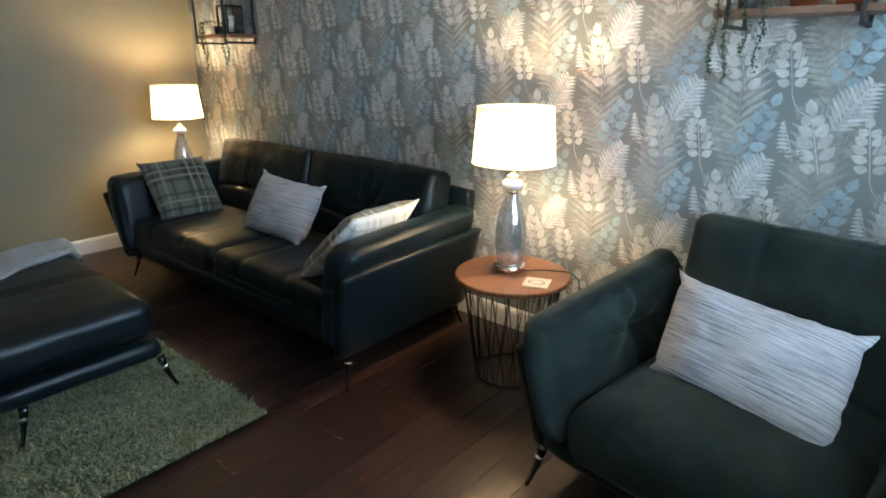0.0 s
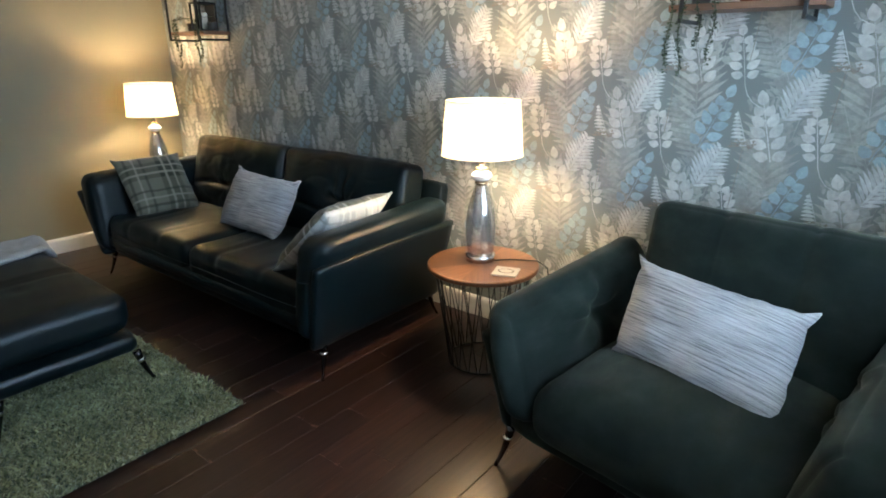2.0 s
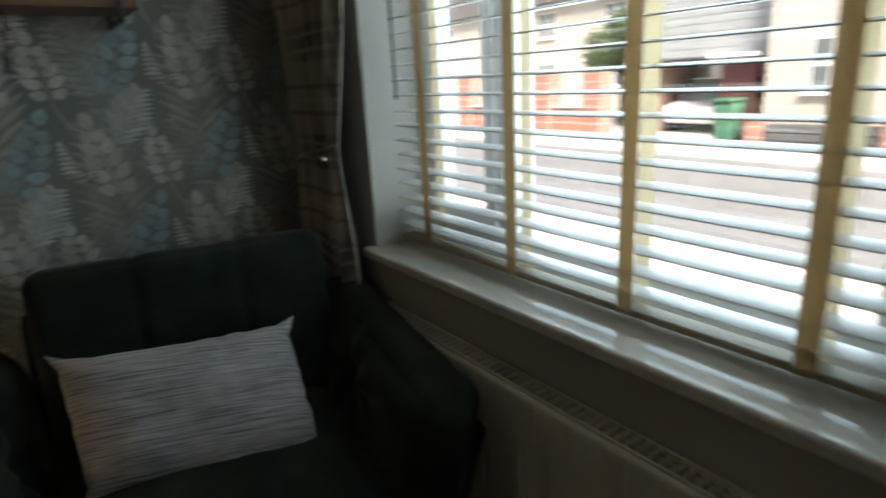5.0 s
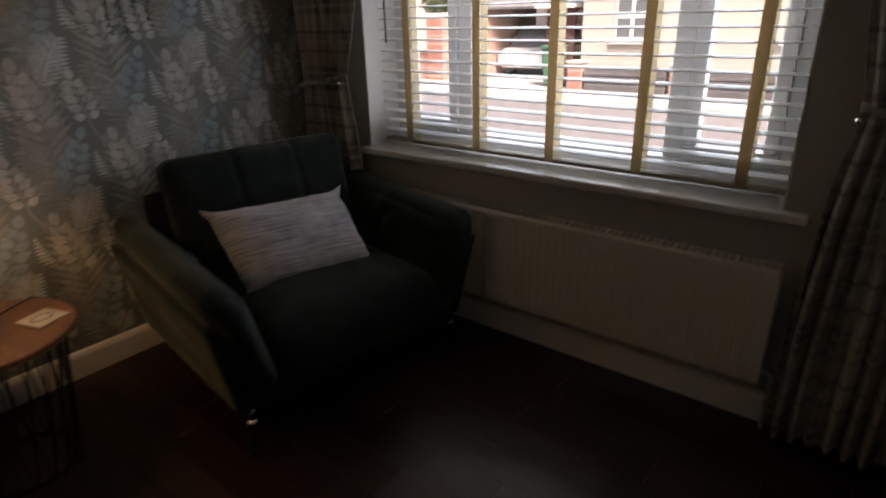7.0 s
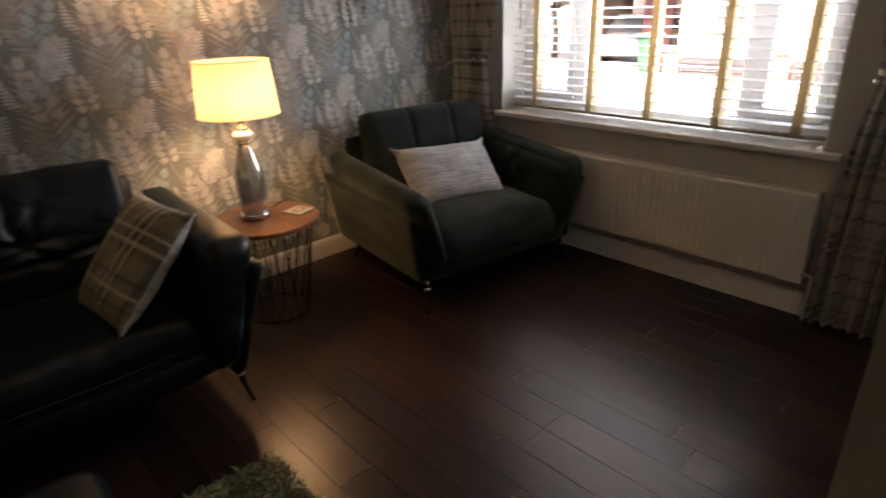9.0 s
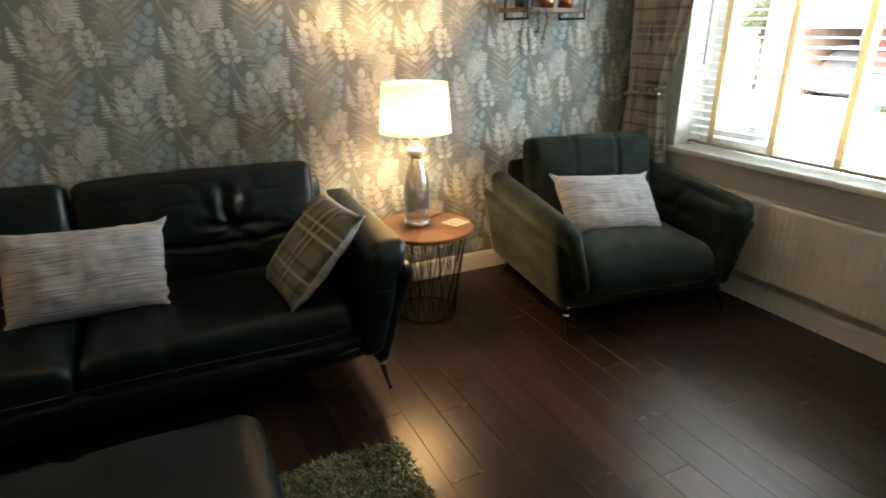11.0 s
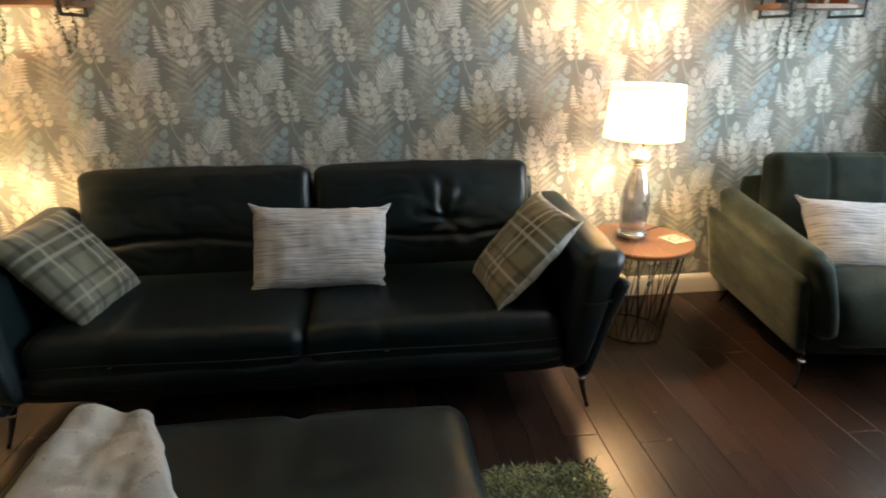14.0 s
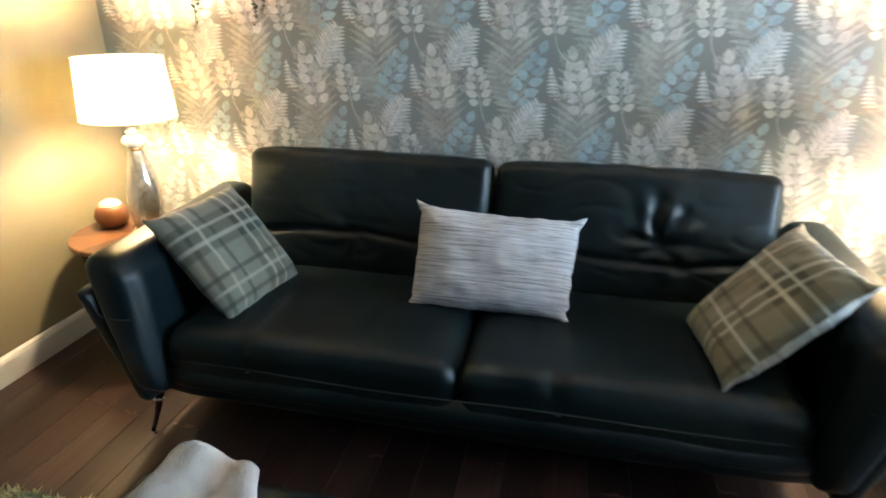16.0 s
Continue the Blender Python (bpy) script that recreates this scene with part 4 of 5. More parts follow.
n = Nodes("lit_bulb")
em = n.node("ShaderNodeEmission", Strength=30.0)
em.inputs[0].default_value = (1.0, 0.72, 0.38, 1)
n.link(em.outputs[0], n.out.inputs[0])
BULB_GLASS = n.mat
lamp = table_lamp(pose(3.79, -0.362, 0.462))
copy_thing(lamp, pose(1.005, -0.36, 0.462, 0, 0, 70))
for x, y, share in ((3.79, -0.362, 1.0), (1.005, -0.36, 0.68)):
    light = new("bulb_light", bpy.data.lights.new("bulb_light", "POINT"))
    light.data.energy, light.data.color, light.data.shadow_soft_size = BULB * share, (1.0, 0.50, 0.160), 0.035
    light.location = (x, y, 1.074)


def cord(points):
    ob = thing("lamp_cord", pose(0, 0, 0), "thin black lamp flex trailing off the table", "cable")
    part("flex", tube(points, 0.0028, 6), CORD, ob)


cord([(3.85, -0.34, 0.466), (3.90, -0.29, 0.467), (3.95, -0.26, 0.466), (4.00, -0.235, 0.466), (4.04, -0.22, 0.44), (4.05, -0.20, 0.30), (4.03, -0.10, 0.02), (3.98, -0.06, 0.006)])


# coasters and bowl
def coaster(m):
    ob = thing("coaster", m, "square cream coaster with a printed oval", "coaster", "coasters on the side tables")
    part("slab", box(-0.05, 0.05, -0.05, 0.05, 0, 0.007, 0.002), CARD, ob, smooth=False)
    bm = bmesh.new()
    bmesh.ops.create_circle(bm, cap_ends=True, radius=0.034, segments=28, matrix=Matrix.Translation((0, 0, 0.0074)) @ Matrix.Diagonal((1, 0.72, 1, 1)))
    part("print", bm, PRINT, ob, smooth=False)
    bm = bmesh.new()
    bmesh.ops.create_circle(bm, cap_ends=True, radius=0.027, segments=24, matrix=Matrix.Translation((0, 0, 0.0078)) @ Matrix.Diagonal((1, 0.72, 1, 1)))
    part("print_centre", bm, CARD, ob, smooth=False)
    return ob


c = coaster(pose(3.965, -0.43, 0.463, 0, 0, 20))
copy_thing(c, pose(1.02, -0.525, 0.463, 0, 0, 10))
bowl = thing("candle_bowl", pose(0.82, -0.345, 0.463), "round brown wooden candle bowl with a pale candle", "candle")
part("bowl", lathe([(0.030, 0.0), (0.048, 0.008), (0.062, 0.035), (0.064, 0.055), (0.056, 0.082), (0.046, 0.092), (0.042, 0.092), (0.04, 0.08)], 32), TERRACOTTA, bowl)
part("candle", lathe([(0.041, 0.078), (0.041, 0.094), (0.036, 0.104), (0.012, 0.116), (0.0, 0.117)], 24), WAX, bowl, "pale wax candle")


# ---- wall shelves ----
def wall_shelf(m):
    ob = thing("wall_shelf", m, "wooden wall shelf on black metal box brackets", "shelf", "wall shelves on the papered wall")
    part("board", box(-0.225, 0.225, -0.205, -0.02, 0.030, 0.052, 0.003), SHELF_WOOD, ob, "brown wooden board", False)
    for x in (-0.178, 0.178):
        pts = [(x, -0.004, 0), (x, -0.22, 0), (x, -0.22, 0.42), (x, -0.004, 0.42), (x, -0.004, 0)]
        bm = bmesh.new()
        for p, q in zip(pts, pts[1:]):
            lo = [min(a, b) - 0.006 for a, b in zip(p, q)]
            hi = [max(a, b) + 0.006 for a, b in zip(p, q)]
            box(lo[0], hi[0], lo[1], min(hi[1], -0.0015), lo[2], hi[2], 0.001, bm)
        part("bracket", bm, BLACK_METAL, ob, "black square steel bracket", False)
    part("cross_bar", box(-0.172, 0.172, -0.225, -0.215, 0.415, 0.425), BLACK_METAL, ob, smooth=False)
    return ob


def trailing_plant(m, strands):
    ob = thing("trailing_plant", m, "artificial trailing green plant hanging off a shelf", "plant")
    part("pot", lathe([(0.020, 0), (0.028, 0.002), (0.033, 0.05), (0.031, 0.052), (0.027, 0.046)], 24), plain_paint("dark_pot", (0.05, 0.045, 0.04), 0.5), ob, "small dark pot")
    rng = random.Random(5)
    verts, faces = [], []
    for x, drop in strands:
        pts = []
        for k in range(16):
            t = k / 15
            pts.append(Vector((x * min(1, t * 4) + 0.008 * math.sin(9 * t + x * 40), -0.115 * min(1, t * 5) - 0.004 * math.sin(5 * t), 0.085 - 0.02 * t * 3 * (1 - t) - max(0, t - 0.16) / 0.84 * (drop + 0.085))))
        part("stem", tube(pts, 0.0016, 5), LEAF, ob)
        for k in range(2, 16):
            for _ in range(7):
                p = pts[k] + Vector((rng.uniform(-1, 1) * 0.004, rng.uniform(-1, 1) * 0.004, rng.uniform(-0.014, 0.014)))
                way = Vector((rng.uniform(-1, 1), rng.uniform(-1, 0.6), rng.uniform(-0.5, 0.5))).normalized()
                side = way.cross(Vector((rng.uniform(-1, 1), rng.uniform(-1, 1), 1))).normalized()
                L, W = rng.uniform(0.009, 0.015), rng.uniform(0.004, 0.006)
                j = len(verts)
                nrm = way.cross(side) * 0.002
                verts += [p, p + way * L * 0.5 + side * W + nrm, p + way * L, p + way * L * 0.5 - side * W + nrm]
                faces += [(j, j + 1, j + 2, j + 3)]
    tagged(raw("leaves", verts, faces, LEAF, ob), kind="stuff")
    return ob


SHL, SHR, SZ = 1.31, 4.65, 1.405
shelf = wall_shelf(pose(SHR, 0, SZ))
copy_thing(shelf, pose(SHL, 0, SZ))
trailing_plant(pose(4.50, -0.11, SZ + 0.053), ((-0.06, 0.20), (-0.02, 0.22), (0.03, 0.13), (0.075, 0.18)))
trailing_plant(pose(1.25, -0.12, SZ + 0.053), ((-0.03, 0.10), (0.0, 0.23), (0.03, 0.15)))
trailing_plant(pose(1.50, -0.12, SZ + 0.053), ((-0.01, 0.20), (0.03, 0.17)))
for x, mat, name, label in ((4.66, COPPER, "copper_lantern", "small copper tealight lantern on the shelf"), (4.78, COPPER, "copper_lantern", "small copper tealight lantern on the shelf")):
    ob = thing(name, pose(x, -0.11, SZ + 0.053), label, "lantern")
    part("cup", lathe([(0.030, 0), (0.038, 0.003), (0.042, 0.085), (0.040, 0.085), (0.034, 0.008)], 28), mat, ob)
    part("tealight", lathe([(0.019, 0.009), (0.019, 0.024), (0.002, 0.026)], 20), WAX, ob)
holder = thing("candle_lantern", pose(1.385, -0.11, SZ + 0.053), "dark metal lantern with a white pillar candle", "lantern")
part("base", box(-0.06, 0.06, -0.06, 0.06, 0, 0.012, 0.002), BLACK_METAL, holder, smooth=False)
part("top", box(-0.06, 0.06, -0.06, 0.06, 0.165, 0.175, 0.002), BLACK_METAL, holder, smooth=False)
part("handle", tube([(0.03 * math.cos(a), 0, 0.175 + 0.035 * math.sin(a)) for a in np.linspace(0, math.pi, 13)], 0.003), BLACK_METAL, holder)
for x in (-0.055, 0.055):
    for y in (-0.055, 0.055):
        part("post", box(x - 0.005, x + 0.005, y - 0.005, y + 0.005, 0.012, 0.165), BLACK_METAL, holder, smooth=False)
part("back_panel", box(-0.05, 0.05, 0.050, 0.054, 0.012, 0.165), DARK_GLASS, holder, smooth=False)
part("candle", lathe([(0.024, 0.012), (0.024, 0.11), (0.020, 0.114), (0.0, 0.113)], 24), WAX, holder, "white pillar candle")

# ---- outside ----
def outdoor(name, bm, mat, label, category="ground"):
    return whole(name, bm, mat, label, category, kind="structure", smooth=False)


ASPHALT = plain_paint("pale_wet_asphalt", (0.24, 0.24, 0.245), 0.6, 0.4, 40.0, 0.2)
SLABS = plain_paint("pale_concrete_paving", (0.55, 0.54, 0.52), 0.8, 0.3, 30.0, 0.15)
YELLOW_BRICK = brick("buff_brick", (0.42, 0.21, 0.070), (0.52, 0.285, 0.11))
RED_BRICK = brick("red_brick", (0.27, 0.125, 0.095), (0.34, 0.17, 0.13))
ROOF = plain_paint("grey_roof_tiles", (0.10, 0.09, 0.09), 0.8, 0.5, 12.0, 0.3)
CLADDING = plain_paint("grey_cladding", (0.32, 0.34, 0.36), 0.5, 0.05, 10.0, 0.1)
RED_DOOR = plain_paint("dark_red_door", (0.115, 0.040, 0.040), 0.4, 0.03, 10.0, 0.1)
GREEN_BIN = plain_paint("green_plastic", (0.05, 0.16, 0.10), 0.5, 0.03, 10.0, 0.1)
FOLIAGE = pile("hedge_leaves", (0.04, 0.07, 0.025), (0.10, 0.16, 0.06), 2.0)
BARK = plain_paint("bark", (0.09, 0.07, 0.05), 0.9, 0.6, 30.0, 0.3)
DARK_PANE = plain_paint("dark_window_pane", (0.14, 0.16, 0.17), 0.08, 0.0, 5.0, 0.1)

GZ = -0.50
outdoor("ground", box(5.70, 400, -200, 200, GZ - 0.3, GZ), SLABS, "pale paved ground outside the window")
outdoor("road", box(9.5, 15.2, -80, 80, GZ - 0.09, GZ + 0.004), ASPHALT, "grey road in front of the house")
for x in (9.4, 15.2):
    outdoor("kerb", box(x, x + 0.12, -80, 80, GZ - 0.1, GZ + 0.09, 0.02), SLABS, "pale concrete kerb along the road")


def small_window(owner, x, y, z, w, h):
    win = part("window", box(x - 0.03, x + 0.05, y - w / 2, y + w / 2, z, z + h, 0.004), UPVC, owner, "white window", False)
    for s in (-1, 1):
        for q in (0, 1):
            part("pane", box(x - 0.04, x - 0.031, y + s * w / 4 - w / 4 + 0.05, y + s * w / 4 + w / 4 - 0.05, z + 0.06 + q * h / 2, z + (q + 1) * h / 2 - 0.04), DARK_PANE, win, smooth=False)
    part("sill", box(x - 0.12, x, y - w / 2 - 0.08, y + w / 2 + 0.08, z - 0.10, z, 0.01), UPVC, win, smooth=False)


house = thing("house", pose(18, 0, GZ), "buff brick house across the road", "house")
part("wall", box(0, 7, -7.0, 4.6, 0, 5.2), YELLOW_BRICK, house, smooth=False)
bm = bmesh.new()
v = [bm.verts.new(p) for p in ((-0.4, -7.3, 5.1), (7.4, -7.3, 5.1), (7.4, 4.8, 5.1), (-0.4, 4.8, 5.1), (3.5, -7.3, 8.2), (3.5, 4.8, 8.2))]
for f in ((0, 3, 5, 4), (1, 4, 5, 2), (0, 4, 1), (3, 2, 5), (0, 1, 2, 3)):
    bm.faces.new([v[k] for k in f])
part("roof", bm, ROOF, house, smooth=False)
for y, z in ((3.3, 1.12), (-0.4, 1.12), (-3.6, 1.12), (3.3, 3.6), (-0.4, 3.6), (-3.6, 3.6)):
    small_window(house, 0, y, z, 0.85, 1.05)

annexe = thing("garage_building", pose(18.6, 0, GZ), "grey-clad building with an open carport and red door", "building")
part("wall", box(5.5, 6, 4.7, 8.2, 0, 4.6), RED_BRICK, annexe, smooth=False)
part("side_wall", box(0, 3.0, 8.0, 8.2, 0, 2.0), RED_BRICK, annexe, smooth=False)
for k in range(14):
    part("cladding_board", box(-0.02, 0.04, 4.65, 8.25, 1.95 + k * 0.19, 1.95 + k * 0.19 + 0.18), CLADDING, annexe, smooth=False)
part("upper_wall", box(0.04, 3.0, 4.7, 8.2, 1.9, 4.6), CLADDING, annexe, smooth=False)
part("door", box(0.0, 0.06, 5.10, 5.95, 0, 1.85), RED_DOOR, annexe, "dark red door", False)
part("roof", box(-0.3, 6.2, 4.6, 8.4, 4.6, 4.75), ROOF, annexe, smooth=False)
part("door_canopy", box(-0.45, 0.02, 4.95, 6.10, 1.88, 1.98, 0.02), UPVC, annexe, "white canopy over the door", False)
part("drainpipe", tube([(-0.06, 4.68, 0.0), (-0.06, 4.68, 4.5)], 0.045), UPVC, annexe, "white drainpipe")

far_house = thing("house", pose(26, 0, GZ), "red brick house with a grey roof further off", "house")
part("wall", box(0, 8, 9.5, 30, 0, 5.0), RED_BRICK, far_house, smooth=False)
bm = bmesh.new()
v = [bm.verts.new(p) for p in ((-0.5, 9, 4.9), (8.5, 9, 4.9), (8.5, 30.5, 4.9), (-0.5, 30.5, 4.9), (4, 9, 8.5), (4, 30.5, 8.5))]
for f in ((0, 3, 5, 4), (1, 4, 5, 2), (0, 4, 1), (3, 2, 5), (0, 1, 2, 3)):
    bm.faces.new([v[k] for k in f])
part("roof", bm, ROOF, far_house, smooth=False)
for y in (11.5, 15, 19, 23, 27):
    for z in (1.1, 3.4):
        small_window(far_house, 0, y, z, 1.1, 1.1)

for y in (8.9, 10.8, 12.7, 14.6):
    pier = thing("brick_pier", pose(17.6, y, GZ), "red brick garden pier with a stone cap", "pier", "garden piers across the road")
    part("shaft", box(-0.28, 0.28, -0.28, 0.28, 0, 1.75), RED_BRICK, pier, smooth=False)
    part("cap", box(-0.33, 0.33, -0.33, 0.33, 1.75, 1.84, 0.02), SLABS, pier, smooth=False)
for y in (9.85, 11.75, 13.65):
    ob = thing("garden_wall", pose(17.6, y, GZ), "low red brick garden wall between piers", "wall", "garden walls across the road")
    part("course", box(-0.11, 0.11, -0.67, 0.67, 0, 0.75), RED_BRICK, ob, smooth=False)
    part("coping", box(-0.15, 0.15, -0.67, 0.67, 0.75, 0.81, 0.01), SLABS, ob, smooth=False)

SLATE = plain_paint("dark_slate_stone", (0.11, 0.11, 0.115), 0.8, 0.5, 25.0, 0.35)
for y in (0.55, 3.05):
    ob = thing("garden_wall", pose(17.2, y, GZ), "low dark slate garden wall before the house", "wall", "slate garden walls across the road")
    for k in range(3):
        part("course", box(-0.15, 0.15, -0.98, 0.98, 0.17 * k, 0.17 * k + 0.155, 0.015), SLATE, ob, smooth=False)
for y in (-0.62, 1.80, 4.28):
    pier = thing("brick_pier", pose(17.2, y, GZ), "short red brick garden pier with a stone cap", "pier", "garden piers across the road")
    part("shaft", box(-0.18, 0.18, -0.18, 0.18, 0, 0.62), RED_BRICK, pier, smooth=False)
    part("cap", box(-0.22, 0.22, -0.22, 0.22, 0.62, 0.68, 0.015), SLABS, pier, smooth=False)

bin_ = thing("wheelie_bin", pose(17.4, 5.05, GZ), "green plastic wheelie bin beside the house", "bin")
part("body", soft_box(0.5, 0.5, 0.9, 0.05, 6, lambda p, u: Vector((p.x * (0.88 + 0.12 * u.z), p.y * (0.88 + 0.12 * u.z), p.z)), pose(0, 0, 0.5)), GREEN_BIN, bin_)
part("lid", soft_box(0.56, 0.54, 0.08, 0.03, 6, None, pose(-0.02, 0, 0.98)), GREEN_BIN, bin_)
for y in (-0.22, 0.22):
    part("wheel", lathe([(0.02, -0.03), (0.1, -0.03), (0.1, 0.03), (0.02, 0.03)], 16), CORD, bin_).matrix_local = pose(0.2, y, 0.1, 90)

car = thing("car", pose(21.0, 7.05, GZ, 0, 0, 90), "white hatchback parked in front of the garage", "car")
CARPAINT = plain_paint("white_car_paint", (0.75, 0.76, 0.78), 0.2, 0.0, 5.0, 0.03)


def car_body(p, u):
    q = p.copy()
    q.z -= 0.10 * u.y ** 4 * max(0, u.z)
    q.x *= 1 - 0.06 * max(0, u.z)
    return q


part("body", soft_box(1.72, 3.9, 0.62, 0.16, 16, car_body, pose(0, 0, 0.55)), CARPAINT, car)
part("cabin", soft_box(1.5, 2.1, 0.62, 0.2, 14, lambda p, u: Vector((p.x * (1 - 0.12 * u.z), p.y * (1 - 0.2 * u.z), p.z)), pose(0, 0.2, 1.08)), DARK_PANE, car, "dark glazed cabin")
part("roof_panel", soft_box(1.28, 1.45, 0.05, 0.02, 8, None, pose(0, 0.2, 1.385)), CARPAINT, car)
for x in (-0.8, 0.8):
    for y in (-1.2, 1.25):
        wheel = part("wheel", lathe([(0.16, -0.1), (0.30, -0.1), (0.32, -0.06), (0.32, 0.06), (0.30, 0.1), (0.16, 0.1)], 24), CORD, car)
        wheel.matrix_local = pose(x, y, 0.32, 0, 90, 0)
        part("rim", lathe([(0.02, -0.104), (0.17, -0.102), (0.17, 0.102), (0.02, 0.104)], 20), CHROME, wheel)

tree = thing("tree", pose(20.5, 10.3, GZ), "leafy green garden tree across the road", "tree")
part("trunk", tube([(0, 0, 0), (0.05, 0.03, 0.9), (0.0, 0.1, 1.8), (0.1, 0.05, 2.6)], [0.13, 0.10, 0.08, 0.04]), BARK, tree)
rng = random.Random(3)
for a in range(6):
    e = Vector((math.cos(a * 1.05) * 0.9, math.sin(a * 1.05) * 0.9, 2.3 + 0.25 * (a % 3)))
    part("limb", tube([(0.02, 0.08, 1.5), (e.x * 0.5, e.y * 0.5, 2.0), e], [0.05, 0.03, 0.012], 6), BARK, tree)
verts, faces = [], []
for _ in range(5200):
    c = rng.choice([(0, 0, 2.5, 0.75), (0.7, 0.2, 2.3, 0.55), (-0.6, 0.4, 2.4, 0.6), (0.1, -0.7, 2.2, 0.55), (-0.1, 0.75, 2.0, 0.5), (0.1, 0.1, 3.1, 0.5)])
    d = Vector((rng.gauss(0, 1), rng.gauss(0, 1), rng.gauss(0, 1))).normalized() * c[3] * rng.uniform(0.55, 1.15)
    p = Vector(c[:3]) + d
    a, b = Vector((rng.gauss(0, 1), rng.gauss(0, 1), rng.gauss(0, 1))).normalized() * 0.07, Vector((rng.gauss(0, 1), rng.gauss(0, 1), rng.gauss(0, 1))).normalized() * 0.04
    k = len(verts)
    verts += [p - a, p + b, p + a, p - b]
    faces.append((k, k + 1, k + 2, k + 3))
tagged(raw("crown", verts, faces, FOLIAGE, tree), kind="stuff")

# ---- wallpaper print: a half-drop repeat of sprigs and ferns lying flat on the wall ----
INKS = {
    "veil": printed("thin_taupe_ink", (0.292, 0.292, 0.258)),
    "taupe": printed("taupe_ink", (0.385, 0.378, 0.332)),
    "shade": printed("grey_ink", (0.345, 0.345, 0.305)),
    "pale": printed("pale_grey_ink", (0.54, 0.53, 0.485)),
    "white": printed("white_ink", (0.56, 0.56, 0.53)),
    "blue": printed("blue_ink", (0.335, 0.410, 0.432)),
    "brown": printed("brown_flower_ink", (0.30, 0.26, 0.21), 0.16, 0.55, 0.42),
}


class Print:
    """Flat printed shapes in the wall's plane: x along the wall, z up."""

    def __init__(self):
        self.verts, self.faces = [], []

    def blade(self, a, b, width, bend=0.0, n=5):
        """A pointed leaf from a to b."""
        a, b = np.array(a), np.array(b)
        d = b - a
        side = np.array((-d[1], d[0])) / (np.hypot(*d) + 1e-9)
        left, right = [], []
        for k in range(1, n):
            t = k / n
            w = width / 2 * (math.sin(math.pi * t ** 0.8) ** 0.8)
            c = a + d * t + side * bend * math.sin(math.pi * t)
            left.append(c + side * w)
            right.append(c - side * w)
        pts = ([a] + left + [b] + right[::-1])[::-1]
        k = len(self.verts)
        self.verts += [tuple(p) for p in pts]
        self.faces.append(tuple(range(k, k + len(pts))))

    def stem(self, pts, width):
        pts = [np.array(p) for p in pts]
        for p, q in zip(pts, pts[1:]):
            d = q - p
            s = np.array((-d[1], d[0])) / (np.hypot(*d) + 1e-9) * width / 2
            k = len(self.verts)
            self.verts += [tuple(p - s), tuple(q - s), tuple(q + s), tuple(p + s)]
            self.faces.append((k, k + 1, k + 2, k + 3))

    def sprig(self, foot, tip, pairs, size, width, droop=0.5, tail=()):
        """Paired oval leaves on a stalk from foot up to tip."""
        foot, tip = np.array(foot), np.array(tip)
        d = tip - foot
        L = np.hypot(*d)
        d = d / L
        side = np.array((-d[1], d[0]))
        self.stem([*tail[::-1], foot, tip], 0.0028)
        for k in range(pairs):
            t = (k + 0.15) / pairs
            p = foot + d * L * t * 0.86
            s = size * (0.78 + 0.42 * math.sin(math.pi * min(1, t + 0.15)))
            for q in (-1, 1):
                way = side * q * 0.85 + d * droop * (0.55 + 1.0 * t)
                way = way / np.hypot(*way)
                self.blade(p + way * s * 0.12 + d * q * 0.003, p + way * s + d * q * 0.003, width, q * 0.002)
        self.blade(tip - d * size * 0.42, tip + d * size * 0.50, width)

    def fern(self, foot, tip, pairs, reach, width, lift=0.45, taper=1.0, one_side=False):
        foot, tip = np.array(foot), np.array(tip)
        d = tip - foot
        L = np.hypot(*d)
        d = d / L
        side = np.array((-d[1], d[0]))
        self.stem([foot, tip], 0.003)
        for k in range(pairs):
            t = k / pairs
            r = reach * (1 - taper * t ** 1.4) * (0.6 + 0.4 * min(1, t * 5))
            p = foot + d * L * t
            for q in ((1,) if one_side else (-1, 1)):
                self.blade(p, p + (side * q + d * lift) * r, width, q * -0.003, 4)

    def lay(self, ink, depth, owner):
        """Repeat over the wall."""
        verts, faces = [], []
        base = np.array(self.verts)
        x_lo, x_hi = X0 + 0.004, X1 - 0.004
        for j in range(-5, 8):
            for i in range(-9, 4):
                shift = np.array((4.607 + 0.527 * i + 0.2635 * (j % 2), 1.175 + 0.2625 * j))
                p = base + shift
                if p[:, 0].max() < x_lo or p[:, 0].min() > x_hi or p[:, 1].max() < 0.11 or p[:, 1].min() > 2.39:
                    continue
                for f in self.faces:
                    q = p[list(f)]
                    if q[:, 0].min() < x_lo or q[:, 0].max() > x_hi or q[:, 1].min() < 0.108 or q[:, 1].max() > 2.395:
                        continue
                    k = len(verts)
                    out = -depth - 0.00035 * ((len(faces) * 0.6180339) % 1.0)
                    verts += [(a, out, b) for a, b in q]
                    faces.append(tuple(range(k, k + len(f))))
        ob = raw("leaf_print", verts, faces, INKS[ink], owner)
        tagged(ob, "flat printed %s leaves" % ink, kind="stuff")


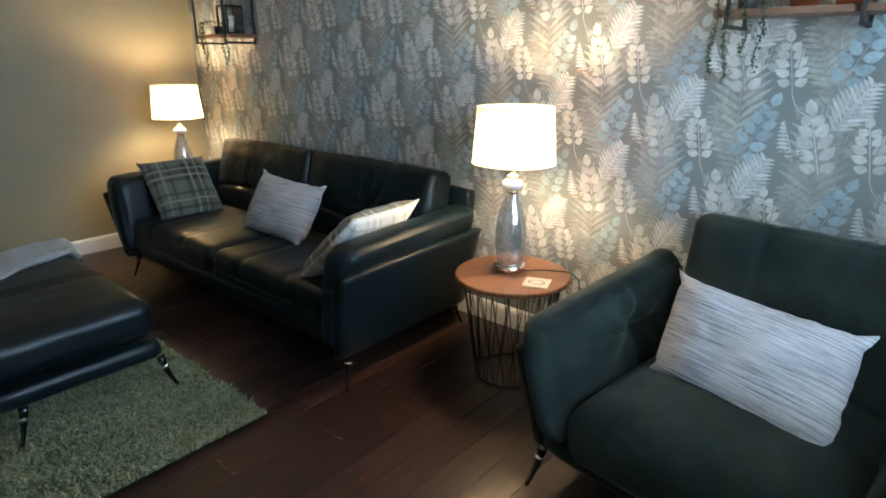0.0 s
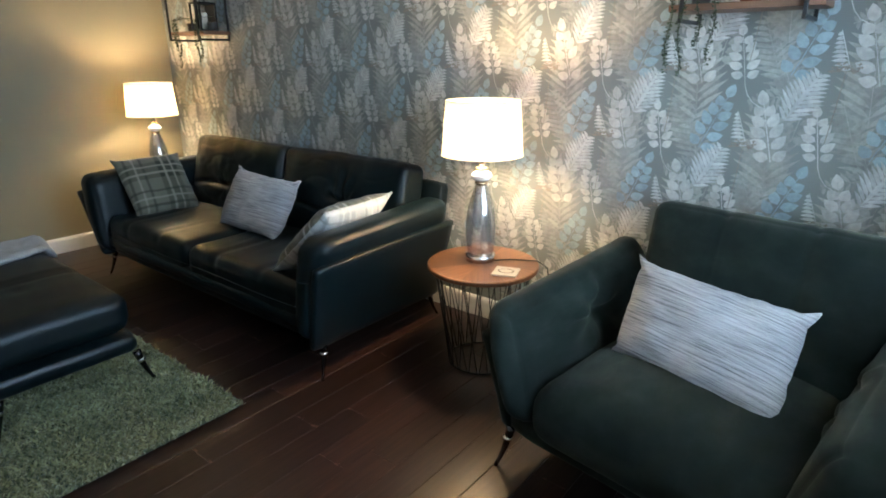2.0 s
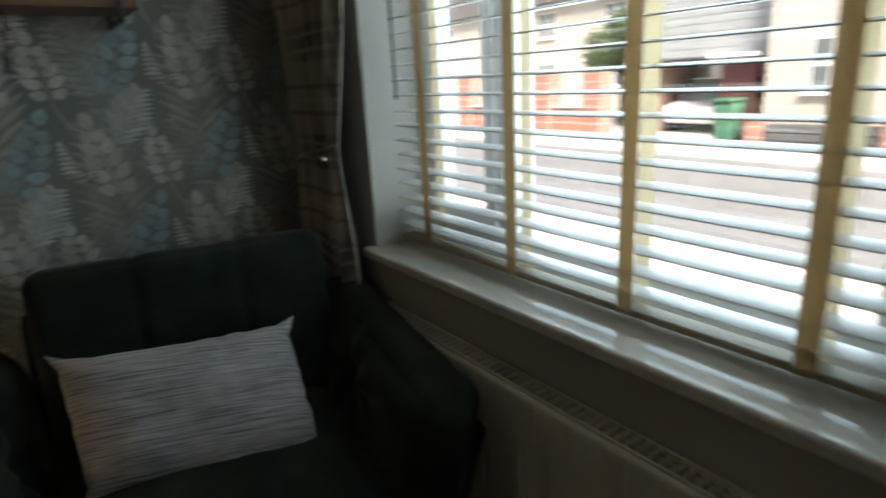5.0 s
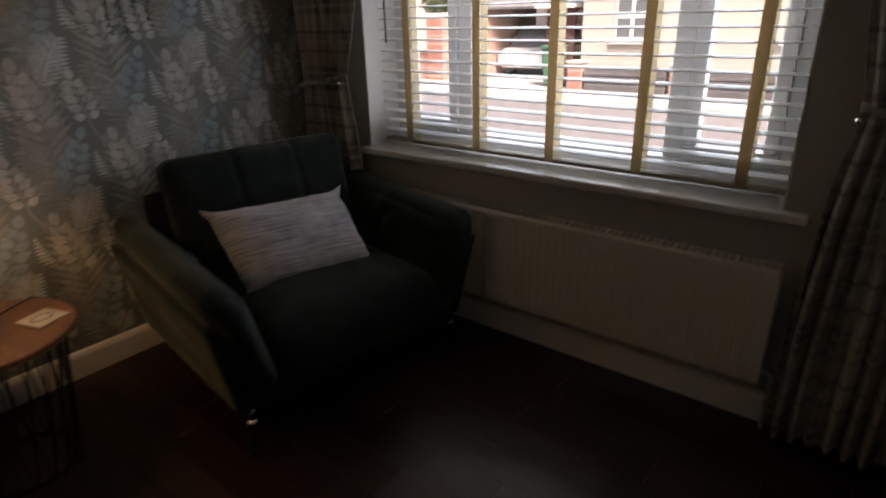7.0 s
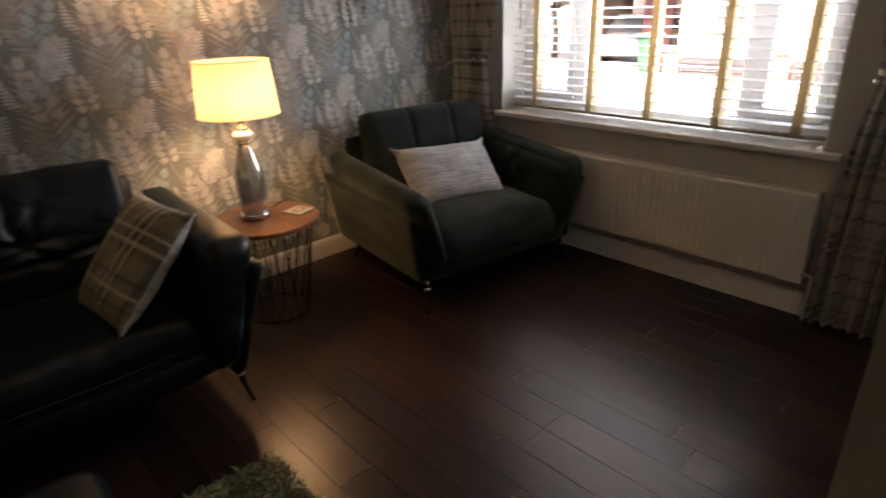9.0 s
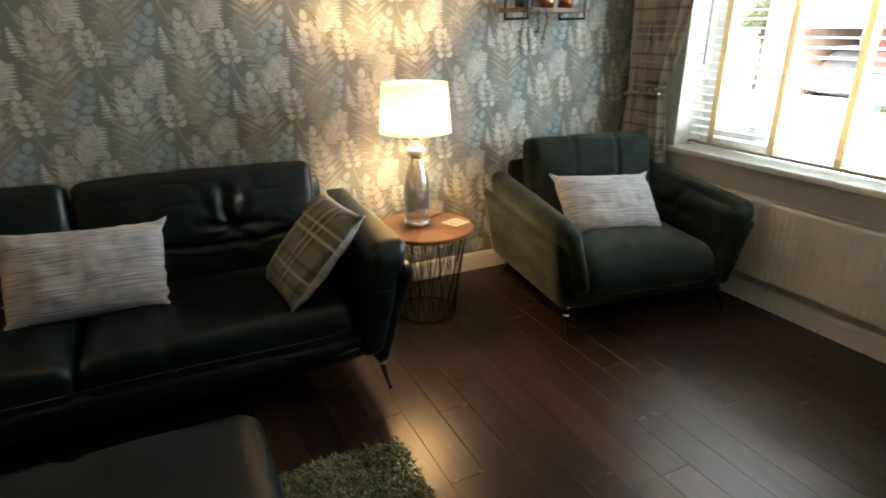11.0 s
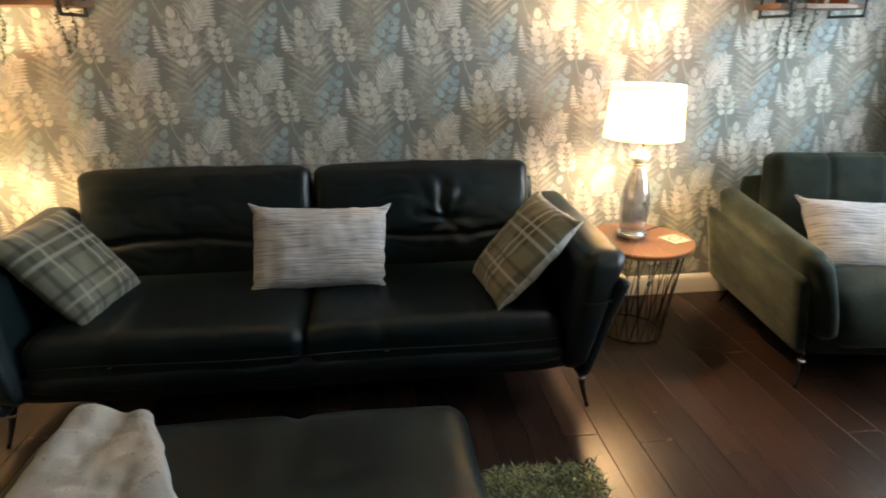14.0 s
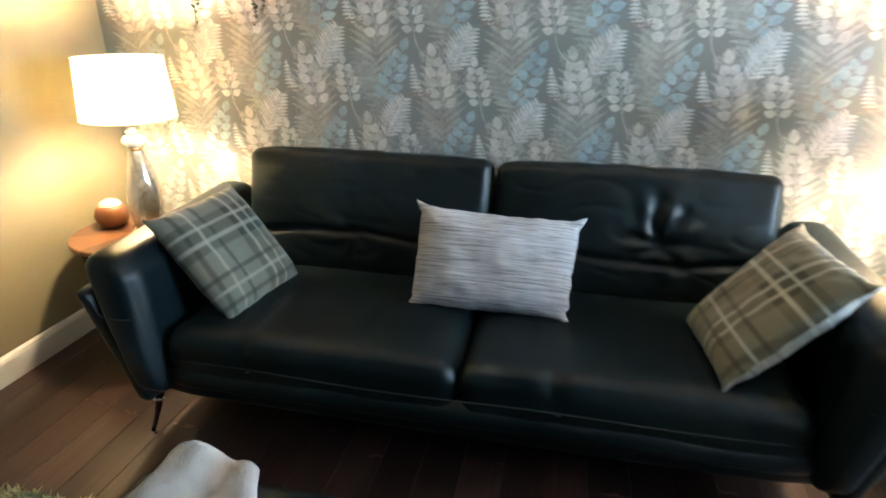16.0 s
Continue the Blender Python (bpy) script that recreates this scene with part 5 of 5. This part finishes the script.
layers = []
P = Print()
P.blade((-0.104, -0.105), (-0.128, 0.21), 0.150, 0.0, 12)
P.blade((-0.115, -0.215), (-0.190, -0.02), 0.085, 0.0, 10)
P.blade((0.20, -0.03), (0.13, 0.17), 0.080, 0.0, 10)
layers.append((P, "veil", 0.0003))
P = Print()
P.fern((-0.115, -0.21), (-0.185, -0.02), 10, 0.092, 0.0140, 0.5, 0.7)
P.fern((0.20, -0.02), (0.13, 0.17), 9, 0.085, 0.0140, 0.5, 0.7)
P.fern((-0.02, -0.24), (-0.20, -0.31), 11, 0.06, 0.012, 0.5, 0.7)
P.sprig((0.215, -0.16), (0.255, 0.03), 6, 0.052, 0.030, 0.6)
layers.append((P, "shade", 0.0008))
P = Print()
P.fern((-0.105, -0.100), (-0.125, 0.17), 9, 0.110, 0.0170, 0.72, 0.35)
layers.append((P, "taupe", 0.0012))
P = Print()
P.stem([(0.05, -0.42), (0.062, -0.30), (0.070, -0.19)], 0.0025)
dots = random.Random(21)
for a in range(26):
    w, r = dots.uniform(0.1, math.pi - 0.1), dots.uniform(0.35, 1.0)
    e = (0.070 + 0.050 * r * math.cos(w), -0.195 + 0.036 * r * math.sin(w))
    if a % 3 == 0:
        P.stem([(0.070, -0.19), e], 0.0013)
    for q in range(4):
        t = dots.uniform(0, 6.28)
        P.blade(e, (e[0] + 0.007 * math.cos(t), e[1] + 0.006 * math.sin(t)), 0.004, 0, 3)
layers.append((P, "brown", 0.0032))
P = Print()
P.sprig((0.165, -0.235), (0.110, -0.020), 5, 0.060, 0.0365, 0.80)
P.sprig((0.042, 0.046), (0.013, 0.205), 5, 0.048, 0.0290, 0.55, ((0.046, 0.02), (0.058, -0.01), (0.078, -0.035), (0.105, -0.05)))
layers.append((P, "pale", 0.0018))
P = Print()
P.sprig((-0.082, -0.205), (0.004, 0.000), 5, 0.056, 0.0355, 0.72)
layers.append((P, "blue", 0.0015))
P = Print()
P.fern((-0.078, -0.352), (0.004, -0.196), 11, 0.076, 0.0125, 0.72, 0.70)
P.blade((-0.074, -0.345), (0.002, -0.20), 0.016)
P.fern((0.080, -0.185), (0.037, -0.066), 9, 0.050, 0.0120, 0.35, 0.85, True)
layers.append((P, "white", 0.0024))
for P, ink, depth in layers:
    P.lay(ink, depth, wall_north)

# ---- floor boards, laid towards the papered wall ----
BOARD = 0.1253
rng = random.Random(11)
cache = {}


def board_mesh(length):
    key = round(length, 3)
    if key not in cache:
        bm = box(-BOARD / 2 + 0.0004, BOARD / 2 - 0.0004, -length / 2 + 0.0004, length / 2 - 0.0004, -0.014, 0.0, 0.0010, segments=1)
        me = bpy.data.meshes.new("board")
        bm.to_mesh(me)
        bm.free()
        me.materials.append(FLOOR_WOOD)
        cache[key] = me
    return cache[key]


LENGTHS = (0.45, 0.65, 0.9, 1.2)
x = X0 + BOARD / 2 - 0.02
while x < X1:
    y = Y0 + rng.choice((0.0, 0.02, 0.05, 0.08))
    end = YS - 0.05 if x < 3.42 else -2.70 + 0.065 * (x - 3.42)
    while y > end + 0.02:
        L = min(rng.choice(LENGTHS), y - end)
        ob = new("board", board_mesh(L))
        ob.parent = floor
        ob.location = (x, y - L / 2, -rng.uniform(0, 0.0005))
        y -= L
    x += BOARD
